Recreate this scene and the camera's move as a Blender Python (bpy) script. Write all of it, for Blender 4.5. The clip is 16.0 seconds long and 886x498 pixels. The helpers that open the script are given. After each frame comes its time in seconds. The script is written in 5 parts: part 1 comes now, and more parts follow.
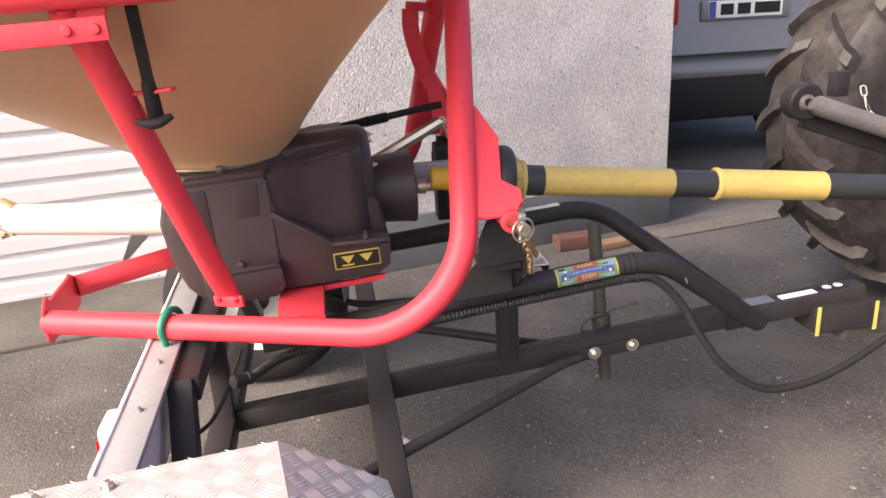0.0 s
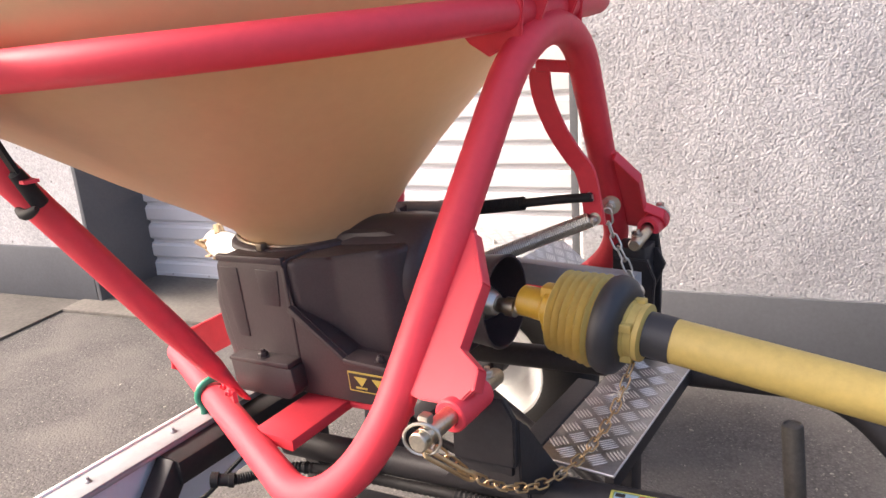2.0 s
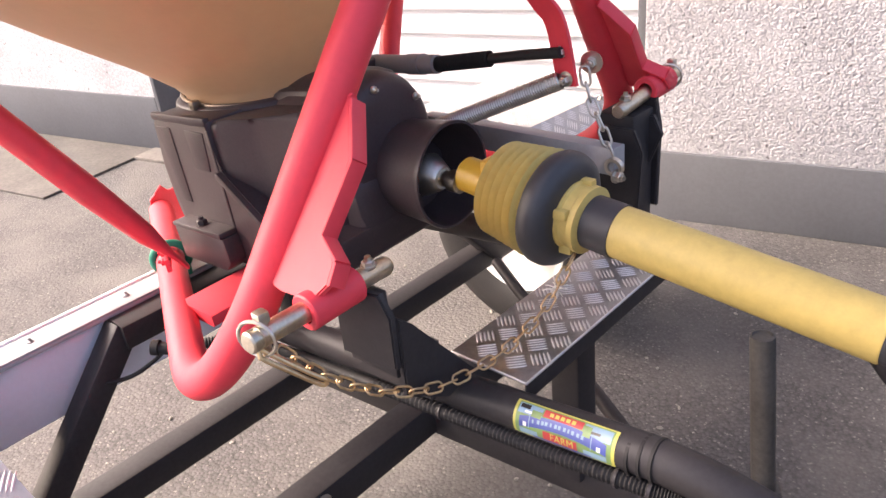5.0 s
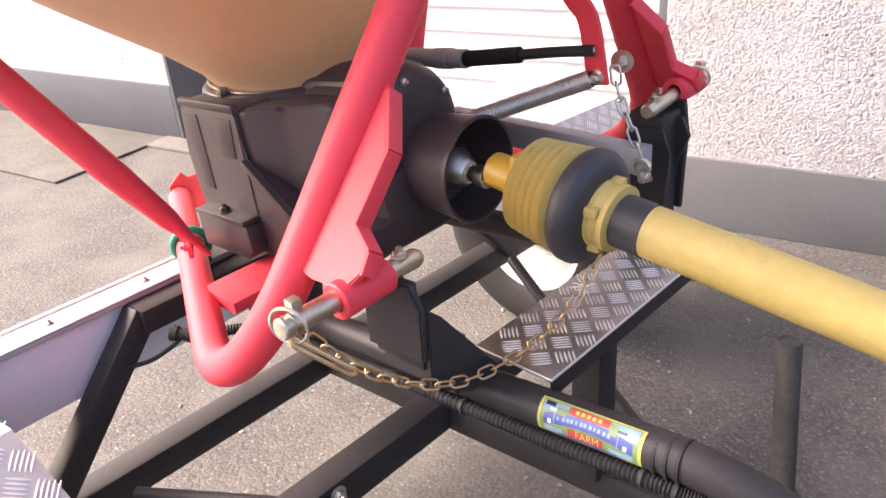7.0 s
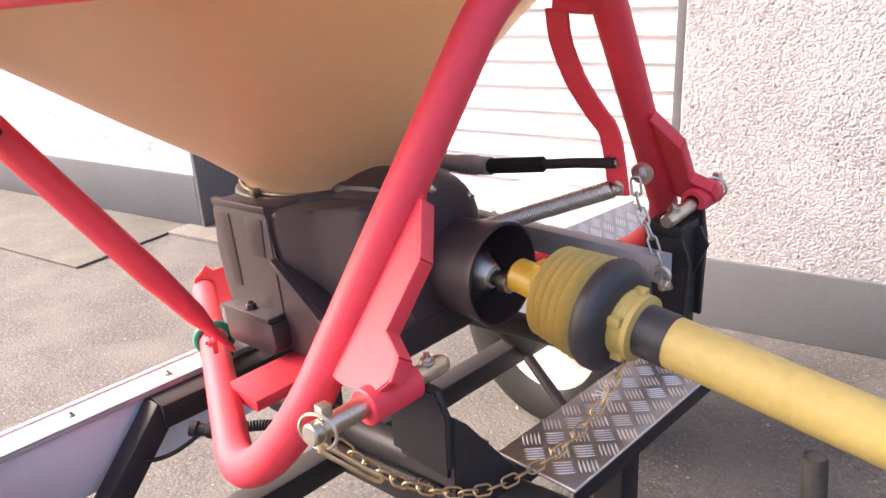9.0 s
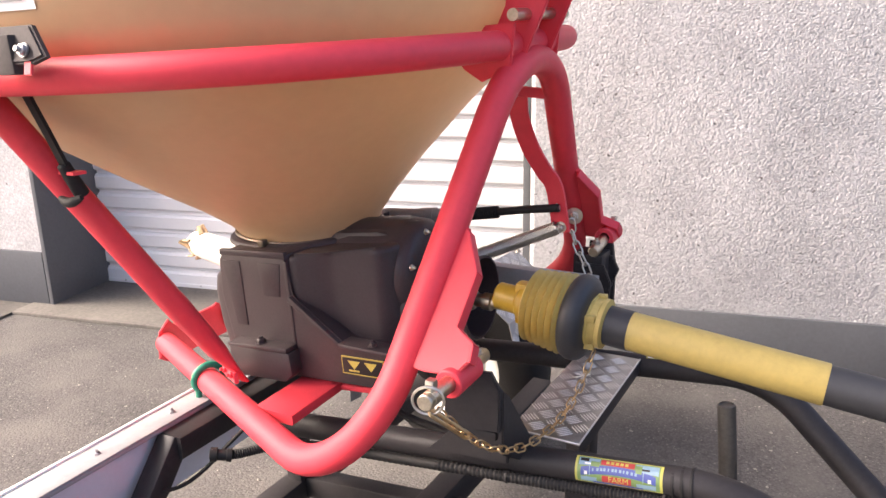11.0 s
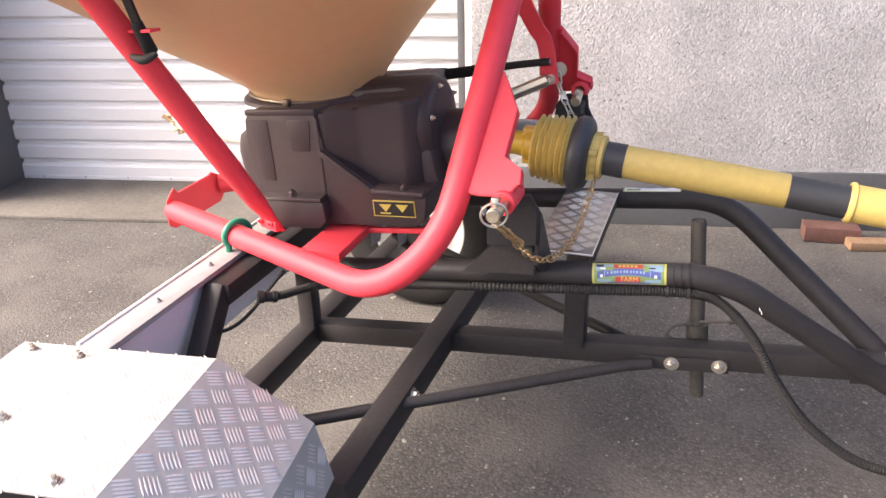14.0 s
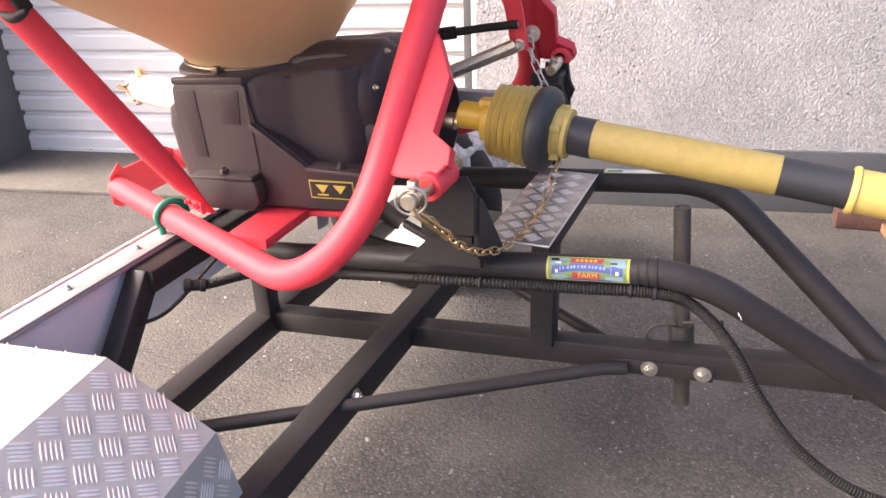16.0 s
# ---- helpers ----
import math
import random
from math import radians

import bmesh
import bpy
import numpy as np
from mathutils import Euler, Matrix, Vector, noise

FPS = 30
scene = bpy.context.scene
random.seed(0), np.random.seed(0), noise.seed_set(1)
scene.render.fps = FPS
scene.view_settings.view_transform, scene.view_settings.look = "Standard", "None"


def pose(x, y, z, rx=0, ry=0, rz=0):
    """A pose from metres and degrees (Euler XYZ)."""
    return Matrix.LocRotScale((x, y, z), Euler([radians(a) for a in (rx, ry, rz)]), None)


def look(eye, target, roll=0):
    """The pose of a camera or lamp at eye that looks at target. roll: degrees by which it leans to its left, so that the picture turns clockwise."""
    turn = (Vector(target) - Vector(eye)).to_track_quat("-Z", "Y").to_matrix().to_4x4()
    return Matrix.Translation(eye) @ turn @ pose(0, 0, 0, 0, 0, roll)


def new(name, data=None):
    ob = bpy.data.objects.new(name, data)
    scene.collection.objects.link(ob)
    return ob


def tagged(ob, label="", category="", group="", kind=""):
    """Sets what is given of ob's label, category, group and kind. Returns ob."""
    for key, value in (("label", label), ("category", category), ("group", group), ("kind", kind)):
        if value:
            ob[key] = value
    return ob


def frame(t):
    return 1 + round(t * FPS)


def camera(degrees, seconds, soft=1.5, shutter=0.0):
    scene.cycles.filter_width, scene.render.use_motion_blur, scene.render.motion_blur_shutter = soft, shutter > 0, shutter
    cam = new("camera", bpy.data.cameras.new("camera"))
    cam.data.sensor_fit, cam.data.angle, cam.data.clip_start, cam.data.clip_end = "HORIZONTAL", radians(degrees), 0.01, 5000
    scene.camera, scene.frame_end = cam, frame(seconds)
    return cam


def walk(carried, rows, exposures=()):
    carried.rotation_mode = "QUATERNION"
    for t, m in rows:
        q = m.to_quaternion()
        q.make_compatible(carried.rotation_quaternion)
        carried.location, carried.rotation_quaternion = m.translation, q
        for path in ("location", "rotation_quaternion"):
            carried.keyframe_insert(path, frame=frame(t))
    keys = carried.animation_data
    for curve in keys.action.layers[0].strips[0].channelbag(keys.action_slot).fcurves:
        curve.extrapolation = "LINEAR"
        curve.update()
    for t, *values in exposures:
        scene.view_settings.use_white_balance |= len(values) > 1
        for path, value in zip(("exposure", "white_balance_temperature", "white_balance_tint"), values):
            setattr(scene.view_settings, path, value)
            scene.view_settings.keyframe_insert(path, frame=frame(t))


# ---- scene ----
cam = camera(60.2, 16.0)
PATH = [
    (0, (-0.647, -1.690, 1.267), (-0.386, 0.183, 0.617), -3.0),
    (0.5, (-0.323, -1.626, 1.272), (-0.538, 0.276, 0.692), -2.3),
    (1, (-0.151, -1.397, 1.313), (-0.757, 0.425, 0.751), -0.9),
    (1.5, (-0.044, -1.232, 1.348), (-0.942, 0.465, 0.788), -2.5),
    (2, (0.146, -1.059, 1.319), (-0.929, 0.524, 0.735), -4.2),
    (2.5, (0.180, -0.895, 1.306), (-1.032, 0.572, 0.688), -5.4),
    (3, (0.215, -0.817, 1.310), (-1.075, 0.550, 0.625), -5.4),
    (3.5, (0.275, -0.782, 1.282), (-1.036, 0.519, 0.513), -5.9),
    (4, (0.280, -0.768, 1.270), (-0.993, 0.501, 0.393), -6.5),
    (4.2, (0.287, -0.762, 1.271), (-0.973, 0.498, 0.363), -6.9),
    (6.3, (0.250, -0.775, 1.262), (-0.994, 0.490, 0.338), -4.8),
    (6.5, (0.254, -0.780, 1.264), (-0.989, 0.479, 0.332), -4.7),
    (7, (0.251, -0.785, 1.264), (-1.004, 0.474, 0.348), -4.5),
    (7.5, (0.252, -0.790, 1.267), (-1.018, 0.472, 0.375), -4.3),
    (8, (0.251, -0.794, 1.273), (-1.029, 0.481, 0.415), -3.9),
    (8.5, (0.250, -0.794, 1.276), (-1.053, 0.497, 0.480), -3.4),
    (9, (0.245, -0.806, 1.294), (-1.085, 0.512, 0.591), -3.3),
    (9.2, (0.241, -0.818, 1.318), (-1.076, 0.536, 0.660), -3.0),
    (11.3, (0.144, -1.352, 1.341), (-0.740, 0.358, 0.797), -1.4),
    (11.5, (0.129, -1.414, 1.353), (-0.728, 0.307, 0.800), -1.7),
    (12, (0.010, -1.530, 1.350), (-0.781, 0.211, 0.762), -2.0),
    (12.5, (-0.023, -1.585, 1.352), (-0.745, 0.175, 0.735), -1.7),
    (13, (-0.019, -1.589, 1.351), (-0.683, 0.170, 0.669), -1.2),
    (13.5, (-0.005, -1.571, 1.317), (-0.637, 0.169, 0.560), -1.2),
    (14, (-0.008, -1.563, 1.308), (-0.632, 0.158, 0.503), -1.4),
    (14.5, (-0.016, -1.572, 1.313), (-0.655, 0.143, 0.506), -1.3),
    (15, (-0.023, -1.570, 1.311), (-0.677, 0.140, 0.504), -1.3),
    (15.5, (-0.022, -1.544, 1.295), (-0.691, 0.146, 0.462), -1.6),
    (16, (0.115, -1.328, 1.251), (-0.615, 0.323, 0.390), -2.1),
]
walk(cam, [(t, look(eye, target, roll)) for t, eye, target, roll in PATH],
     exposures=[(0, 1.65, 6700, 15), (0.5, 2.07, 6700, 15), (1, 1.97, 6700, 14), (1.5, 1.91, 6700, 14), (2.5, 1.85, 6700, 15), (3.5, 1.98, 6700, 17), (4.2, 2.05, 6750, 18), (6.5, 2.37, 6750, 18), (9, 2.30, 6750, 18), (11.5, 1.91, 6700, 14), (12.5, 1.87, 6700, 14), (14, 2.01, 6700, 14), (16, 2.12, 6700, 16)])

# ---- light ----
SUN_FROM = Vector((-0.71, -0.37, 0.60)).normalized()
world = bpy.data.worlds.new("sky")
scene.world = world
world.use_nodes = True
wn, wl = world.node_tree.nodes, world.node_tree.links
sky = wn.new("ShaderNodeTexSky")
sky.sky_type, sky.sun_disc = "NISHITA", False
sky.sun_elevation = math.asin(SUN_FROM.z)
sky.sun_rotation = math.atan2(SUN_FROM.x, SUN_FROM.y)
sky.air_density, sky.dust_density, sky.ozone_density = 0.7, 6.0, 0.5
wl.new(sky.outputs[0], wn["Background"].inputs[0])
wn["Background"].inputs[1].default_value = 0.15
sun = new("sun", bpy.data.lights.new("sun", "SUN"))
sun.data.energy, sun.data.angle, sun.data.color = 1.08, radians(18.0), (1.0, 0.95, 0.88)
sun.matrix_world = look(SUN_FROM * 20, (0, 0, 0))

# ---- materials ----
def material(name, colour, rough=0.5, metal=0.0, vary=0.12, scale=6.0, fine=90.0, bump=0.1, depth=0.002, specks=None, rough_vary=0.1, coat=0.0, shift=0.0):
    """A surface with two sizes of colour variation, varied gloss and fine relief."""
    m = bpy.data.materials.new(name)
    m.use_nodes = True
    n, l = m.node_tree.nodes, m.node_tree.links
    b = n["Principled BSDF"]
    tc = n.new("ShaderNodeTexCoord")
    def noise_at(sc, detail=4.0, rg=0.6):
        t = n.new("ShaderNodeTexNoise")
        t.inputs["Scale"].default_value, t.inputs["Detail"].default_value, t.inputs["Roughness"].default_value = sc, detail, rg
        l.new(tc.outputs["Object"], t.inputs["Vector"])
        return t
    big, small = noise_at(scale), noise_at(fine, 3.0)
    mixn = n.new("ShaderNodeMath")
    mixn.operation = "MULTIPLY_ADD"
    l.new(small.outputs[0], mixn.inputs[0])
    mixn.inputs[1].default_value = 0.45
    half = n.new("ShaderNodeMath")
    half.operation = "MULTIPLY"
    l.new(big.outputs[0], half.inputs[0])
    half.inputs[1].default_value = 0.55
    l.new(half.outputs[0], mixn.inputs[2])
    ramp = n.new("ShaderNodeValToRGB")
    lo = [max(0.0, c * (1 - vary)) for c in colour]
    hi = [min(1.0, c * (1 + vary)) for c in colour]
    ramp.color_ramp.elements[0].position, ramp.color_ramp.elements[0].color = 0.3, (*lo, 1)
    ramp.color_ramp.elements[1].position, ramp.color_ramp.elements[1].color = 0.7, (*hi, 1)
    l.new(mixn.outputs[0], ramp.inputs[0])
    out = ramp.outputs[0]
    if specks:
        sc, amount, col = specks
        v = n.new("ShaderNodeTexVoronoi")
        v.inputs["Scale"].default_value = sc
        l.new(tc.outputs["Object"], v.inputs["Vector"])
        sep = n.new("ShaderNodeSeparateColor")
        l.new(v.outputs["Color"], sep.inputs[0])
        gt = n.new("ShaderNodeMath")
        gt.operation = "LESS_THAN"
        l.new(sep.outputs[0], gt.inputs[0])
        gt.inputs[1].default_value = amount
        mx = n.new("ShaderNodeMix")
        mx.data_type = "RGBA"
        l.new(gt.outputs[0], mx.inputs[0])
        l.new(out, mx.inputs[6])
        mx.inputs[7].default_value = (*col, 1)
        out = mx.outputs[2]
    l.new(out, b.inputs["Base Color"])
    mr = n.new("ShaderNodeMapRange")
    mr.inputs[3].default_value, mr.inputs[4].default_value = max(0.02, rough - rough_vary), min(1.0, rough + rough_vary)
    l.new(big.outputs[0], mr.inputs[0])
    l.new(mr.outputs[0], b.inputs["Roughness"])
    b.inputs["Metallic"].default_value = metal
    b.inputs["Coat Weight"].default_value = coat
    bp = n.new("ShaderNodeBump")
    bp.inputs["Strength"].default_value, bp.inputs["Distance"].default_value = bump, depth
    l.new(small.outputs[0], bp.inputs["Height"])
    l.new(bp.outputs[0], b.inputs["Normal"])
    return m


RED = material("red_paint", (0.72, 0.052, 0.072), 0.5, vary=0.08, scale=5, fine=60, bump=0.06)
TAN = material("tan_plastic", (0.50, 0.335, 0.190), 0.42, vary=0.06, scale=3, fine=40, bump=0.05)


def let_light_through(m, share, colour):
    """Thin plastic that glows with the daylight on its other side."""
    n, l = m.node_tree.nodes, m.node_tree.links
    tr, mix = n.new("ShaderNodeBsdfTranslucent"), n.new("ShaderNodeMixShader")
    tr.inputs[0].default_value = (*colour, 1)
    mix.inputs[0].default_value = share
    l.new(n["Principled BSDF"].outputs[0], mix.inputs[1])
    l.new(tr.outputs[0], mix.inputs[2])
    l.new(mix.outputs[0], n["Material Output"].inputs[0])


let_light_through(TAN, 0.12, (0.50, 0.31, 0.15))
PLASTIC = material("black_moulded_plastic", (0.047, 0.034, 0.036), 0.44, vary=0.25, scale=8, fine=250, bump=0.12)
BLACK = material("black_satin_paint", (0.031, 0.028, 0.029), 0.50, vary=0.3, scale=10, fine=120, bump=0.08)
RUBBER = material("black_rubber", (0.017, 0.016, 0.016), 0.65, vary=0.25, scale=12, fine=150, bump=0.2)
YELLOW = material("yellow_plastic", (0.53, 0.39, 0.115), 0.5, vary=0.16, scale=7, fine=70, bump=0.08)
OCHRE = material("ochre_plastic", (0.47, 0.29, 0.03), 0.42, vary=0.12, scale=12, fine=80, bump=0.08)
DARKRING = material("dark_grey_plastic", (0.028, 0.029, 0.033), 0.5, vary=0.15, fine=120)
ZINC = material("zinc_plated_steel", (0.58, 0.55, 0.49), 0.36, 1.0, vary=0.12, scale=25, fine=200, bump=0.1)
PINSTEEL = material("worn_plated_pin", (0.52, 0.46, 0.36), 0.36, 1.0, vary=0.25, scale=40, fine=250, bump=0.15)
BRASS = material("yellow_passivated_chain", (0.56, 0.40, 0.22), 0.40, 1.0, vary=0.25, scale=30, fine=200)
ALU = material("aluminium", (0.42, 0.415, 0.41), 0.52, 0.28, vary=0.1, scale=9, fine=160, bump=0.08)
GALV = material("galvanised_steel", (0.36, 0.36, 0.37), 0.5, 0.9, vary=0.2, scale=30, fine=120)
WHITEPVC = material("cream_plastic_pipe", (0.72, 0.69, 0.62), 0.4, vary=0.06, scale=10, fine=80)
STRAW = material("frayed_tan_twine", (0.40, 0.29, 0.17), 0.8, vary=0.3, scale=60, fine=300, bump=0.5)
GREEN = material("green_hose", (0.015, 0.23, 0.14), 0.45, vary=0.15, scale=30)
PANEL = material("pale_grey_panel", (0.50, 0.53, 0.60), 0.35, vary=0.05)
OLDPIPE = material("weathered_steel_pipe", (0.088, 0.080, 0.070), 0.6, 0.3, vary=0.35, scale=20, fine=140, bump=0.25)
GREYSLEEVE = material("grey_cable_sleeve", (0.30, 0.29, 0.29), 0.5, vary=0.08)
WHITERIM = material("white_wheel_paint", (0.72, 0.72, 0.70), 0.4, vary=0.06)
TYRE = material("dusty_tyre_rubber", (0.046, 0.041, 0.038), 0.50, vary=0.9, scale=9, fine=30, bump=0.3)
CARPAINT = material("silver_grey_car_paint", (0.205, 0.20, 0.20), 0.34, 0.3, vary=0.03, scale=2, coat=0.6)
CARBLACK = material("black_bumper_plastic", (0.02, 0.021, 0.024), 0.5, vary=0.2)
WHITE = material("white_print", (0.80, 0.80, 0.78), 0.35, vary=0.03)
INKRED = material("red_print", (0.45, 0.045, 0.045), 0.4, vary=0.05)
INKBLUE = material("blue_print", (0.06, 0.085, 0.30), 0.4, vary=0.08)
INKGREEN = material("green_print", (0.17, 0.27, 0.09), 0.4, vary=0.25, scale=60)
INKYELLOW = material("yellow_print", (0.50, 0.46, 0.10), 0.4, vary=0.05)
INKBLACK = material("black_print", (0.012, 0.012, 0.012), 0.35, vary=0.1)
INKGREY = material("grey_print", (0.35, 0.35, 0.35), 0.4, vary=0.1)
GRIT = material("pale_grit", (0.27, 0.25, 0.22), 0.85, vary=0.5, scale=3, fine=60)
CHANNEL = material("dull_aluminium_channel", (0.38, 0.39, 0.40), 0.5, 0.3, vary=0.12, scale=15)
MATTPLASTIC = material("matt_black_plastic", (0.042, 0.034, 0.033), 0.8, vary=0.25, scale=20, fine=200, bump=0.15)
SKYPRINT = material("pale_blue_print", (0.22, 0.34, 0.44), 0.4, vary=0.15, scale=80)
FACE = material("white_board_face", (0.72, 0.74, 0.80), 0.4, vary=0.05, scale=6)
OLDWIRE = material("dull_bronze_wire", (0.20, 0.16, 0.12), 0.4, 0.8, vary=0.3, scale=30)
GREYARM = material("worn_grey_steel", (0.17, 0.16, 0.155), 0.6, 0.3, vary=0.3, scale=14, fine=120, bump=0.2)
PICTO = material("dull_yellow_print", (0.42, 0.33, 0.07), 0.4, vary=0.08)
STEPALU = material("scuffed_aluminium", (0.42, 0.41, 0.40), 0.40, 1.0, vary=0.2, scale=14, fine=160, bump=0.08)
# sun on the board's outer edge, put into a paler base colour
SUNLITALU = material("sunlit_aluminium", (0.86, 0.85, 0.85), 0.55, 0.35, vary=0.06, scale=12, fine=150)
LAMPRED = material("red_lens", (0.45, 0.01, 0.01), 0.15, vary=0.05)
DOORWHITE = material("white_door_coating", (0.66, 0.66, 0.67), 0.38, vary=0.03, scale=3, fine=40, bump=0.04)
PLINTH = material("grey_masonry_paint", (0.104, 0.108, 0.117), 0.62, vary=0.14, scale=4, fine=70, bump=0.25, depth=0.004)
ASPHALT = material("worn_asphalt", (0.090, 0.083, 0.079), 0.85, vary=0.34, scale=1.3, fine=170, bump=0.9, depth=0.006, specks=(210, 0.035, (0.18, 0.165, 0.15)))
CONCRETE = material("old_concrete", (0.118, 0.107, 0.094), 0.85, vary=0.4, scale=4, fine=50, bump=0.5, depth=0.004)
BRICK = material("red_brick", (0.115, 0.055, 0.045), 0.8, vary=0.3, scale=25, fine=120, bump=0.5, depth=0.004)
TIMBER = material("raw_timber", (0.27, 0.17, 0.10), 0.75, vary=0.25, scale=20, fine=160, bump=0.3)


for flat, spec in ((RED, 0.34), (BLACK, 0.28), (PLASTIC, 0.34), (RUBBER, 0.28)):
    flat.node_tree.nodes["Principled BSDF"].inputs["Specular IOR Level"].default_value = spec


def roughcast_material():
    """Painted pebble dash: small stones under white paint, a few bare dark ones."""
    m = material("painted_pebble_dash", (0.425, 0.42, 0.425), 0.85, vary=0.26, scale=3.0, fine=80, bump=0.0, specks=(110, 0.0030, (0.19, 0.18, 0.18)))
    n, l = m.node_tree.nodes, m.node_tree.links
    tc = next(x for x in n if x.type == "TEX_COORD")
    bp = next(x for x in n if x.type == "BUMP")
    warp = n.new("ShaderNodeTexNoise")
    warp.inputs["Scale"].default_value = 70
    l.new(tc.outputs["Object"], warp.inputs["Vector"])
    mv = n.new("ShaderNodeVectorMath")
    mv.operation = "MULTIPLY_ADD"
    l.new(warp.outputs["Color"], mv.inputs[0])
    mv.inputs[1].default_value = (0.012, 0.012, 0.012)
    l.new(tc.outputs["Object"], mv.inputs[2])
    v = n.new("ShaderNodeTexVoronoi")
    v.inputs["Scale"].default_value = 120
    l.new(mv.outputs[0], v.inputs["Vector"])
    # random tone per stone, standing in for the relief's fine light and shade
    stone = n.new("ShaderNodeSeparateColor")
    l.new(v.outputs["Color"], stone.inputs[0])
    tone = n.new("ShaderNodeMapRange")
    tone.inputs[3].default_value, tone.inputs[4].default_value = 0.83, 1.15
    l.new(stone.outputs[0], tone.inputs[0])
    b = n["Principled BSDF"]
    old = b.inputs["Base Color"].links[0].from_socket
    mx = n.new("ShaderNodeVectorMath")
    mx.operation = "SCALE"
    l.new(old, mx.inputs[0])
    l.new(tone.outputs[0], mx.inputs["Scale"])
    l.new(mx.outputs[0], b.inputs["Base Color"])
    v2 = n.new("ShaderNodeTexNoise")
    v2.inputs["Scale"].default_value, v2.inputs["Detail"].default_value = 66, 3
    l.new(tc.outputs["Object"], v2.inputs["Vector"])
    add = n.new("ShaderNodeMath")
    add.operation = "SUBTRACT"
    l.new(v2.outputs[0], add.inputs[0])
    l.new(v.outputs["Distance"], add.inputs[1])
    l.new(add.outputs[0], bp.inputs["Height"])
    bp.inputs["Strength"].default_value, bp.inputs["Distance"].default_value = 0.60, 0.0042
    return m


ROUGHCAST = roughcast_material()


def asphalt_material():
    """Worn asphalt: grey-brown stones of a centimetre in a dark binder, grit, and broad worn patches."""
    m = ASPHALT
    n, l = m.node_tree.nodes, m.node_tree.links
    tc = next(x for x in n if x.type == "TEX_COORD")
    bp = next(x for x in n if x.type == "BUMP")
    b = n["Principled BSDF"]
    old = b.inputs["Base Color"].links[0].from_socket
    v = n.new("ShaderNodeTexVoronoi")
    v.inputs["Scale"].default_value = 105
    l.new(tc.outputs["Object"], v.inputs["Vector"])
    sep = n.new("ShaderNodeSeparateColor")
    l.new(v.outputs["Color"], sep.inputs[0])
    mr = n.new("ShaderNodeMapRange")
    mr.inputs[3].default_value, mr.inputs[4].default_value = 0.80, 1.20
    l.new(sep.outputs[1], mr.inputs[0])
    edge = n.new("ShaderNodeMapRange")
    edge.inputs[1].default_value, edge.inputs[2].default_value = 0.25, 0.85
    edge.inputs[3].default_value, edge.inputs[4].default_value = 1.08, 0.72
    l.new(v.outputs["Distance"], edge.inputs[0])
    mu = n.new("ShaderNodeMath")
    mu.operation = "MULTIPLY"
    l.new(mr.outputs[0], mu.inputs[0])
    l.new(edge.outputs[0], mu.inputs[1])
    mx = n.new("ShaderNodeVectorMath")
    mx.operation = "SCALE"
    l.new(old, mx.inputs[0])
    l.new(mu.outputs[0], mx.inputs["Scale"])
    l.new(mx.outputs[0], b.inputs["Base Color"])
    # sandy dust in broad thin patches
    dust = n.new("ShaderNodeTexNoise")
    dust.inputs["Scale"].default_value, dust.inputs["Detail"].default_value = 2.6, 8
    l.new(tc.outputs["Object"], dust.inputs["Vector"])
    dr = n.new("ShaderNodeMapRange")
    dr.inputs[1].default_value, dr.inputs[2].default_value, dr.inputs[4].default_value = 0.46, 0.68, 0.75
    l.new(dust.outputs[0], dr.inputs[0])
    dm = n.new("ShaderNodeMix")
    dm.data_type = "RGBA"
    l.new(dr.outputs[0], dm.inputs[0])
    l.new(mx.outputs[0], dm.inputs[6])
    dm.inputs[7].default_value = (0.132, 0.121, 0.110, 1)
    l.new(dm.outputs[2], b.inputs["Base Color"])
    hgt = n.new("ShaderNodeMath")
    hgt.operation = "MULTIPLY_ADD"
    l.new(sep.outputs[2], hgt.inputs[0])
    hgt.inputs[1].default_value = 0.6
    inv = n.new("ShaderNodeMath")
    inv.operation = "SUBTRACT"
    inv.inputs[0].default_value = 1.0
    l.new(v.outputs["Distance"], inv.inputs[1])
    l.new(inv.outputs[0], hgt.inputs[2])
    l.new(hgt.outputs[0], bp.inputs["Height"])
    bp.inputs["Strength"].default_value, bp.inputs["Distance"].default_value = 0.50, 0.0045


asphalt_material()
# bars paler than their sheet: the glint on the ridges put into colour
TREAD = material("glinting_tread_bars", (0.74, 0.73, 0.71), 0.40, 0.6, vary=0.05, scale=20, fine=200, bump=0.05)

# ---- mesh helpers ----
def V(*p):
    return Vector(p)


def thing(name, base, label, category, group="", kind=""):
    e = new(name)
    e.matrix_world = Matrix.Translation(base)
    e["origin"] = list(base)
    return tagged(e, label, category, group, kind)


def part(name, bm, mat, parent=None, label="", smooth=40):
    """Link a bmesh, given in world places, as one mesh object under a thing or a part."""
    top = parent
    while top is not None and top.parent is not None:
        top = top.parent
    if top is not None:
        bm.transform(Matrix.Translation(-Vector(top["origin"])))
    bmesh.ops.recalc_face_normals(bm, faces=bm.faces)
    me = bpy.data.meshes.new(name)
    for f in bm.faces:
        f.smooth = smooth > 0
    if smooth:
        for e in bm.edges:
            if len(e.link_faces) == 2 and e.calc_face_angle(0) > radians(smooth):
                e.smooth = False
    bm.to_mesh(me)
    bm.free()
    me.materials.append(mat)
    ob = new(name, me)
    if parent is not None:
        ob.parent = parent
    if label:
        ob["label"] = label
    return ob


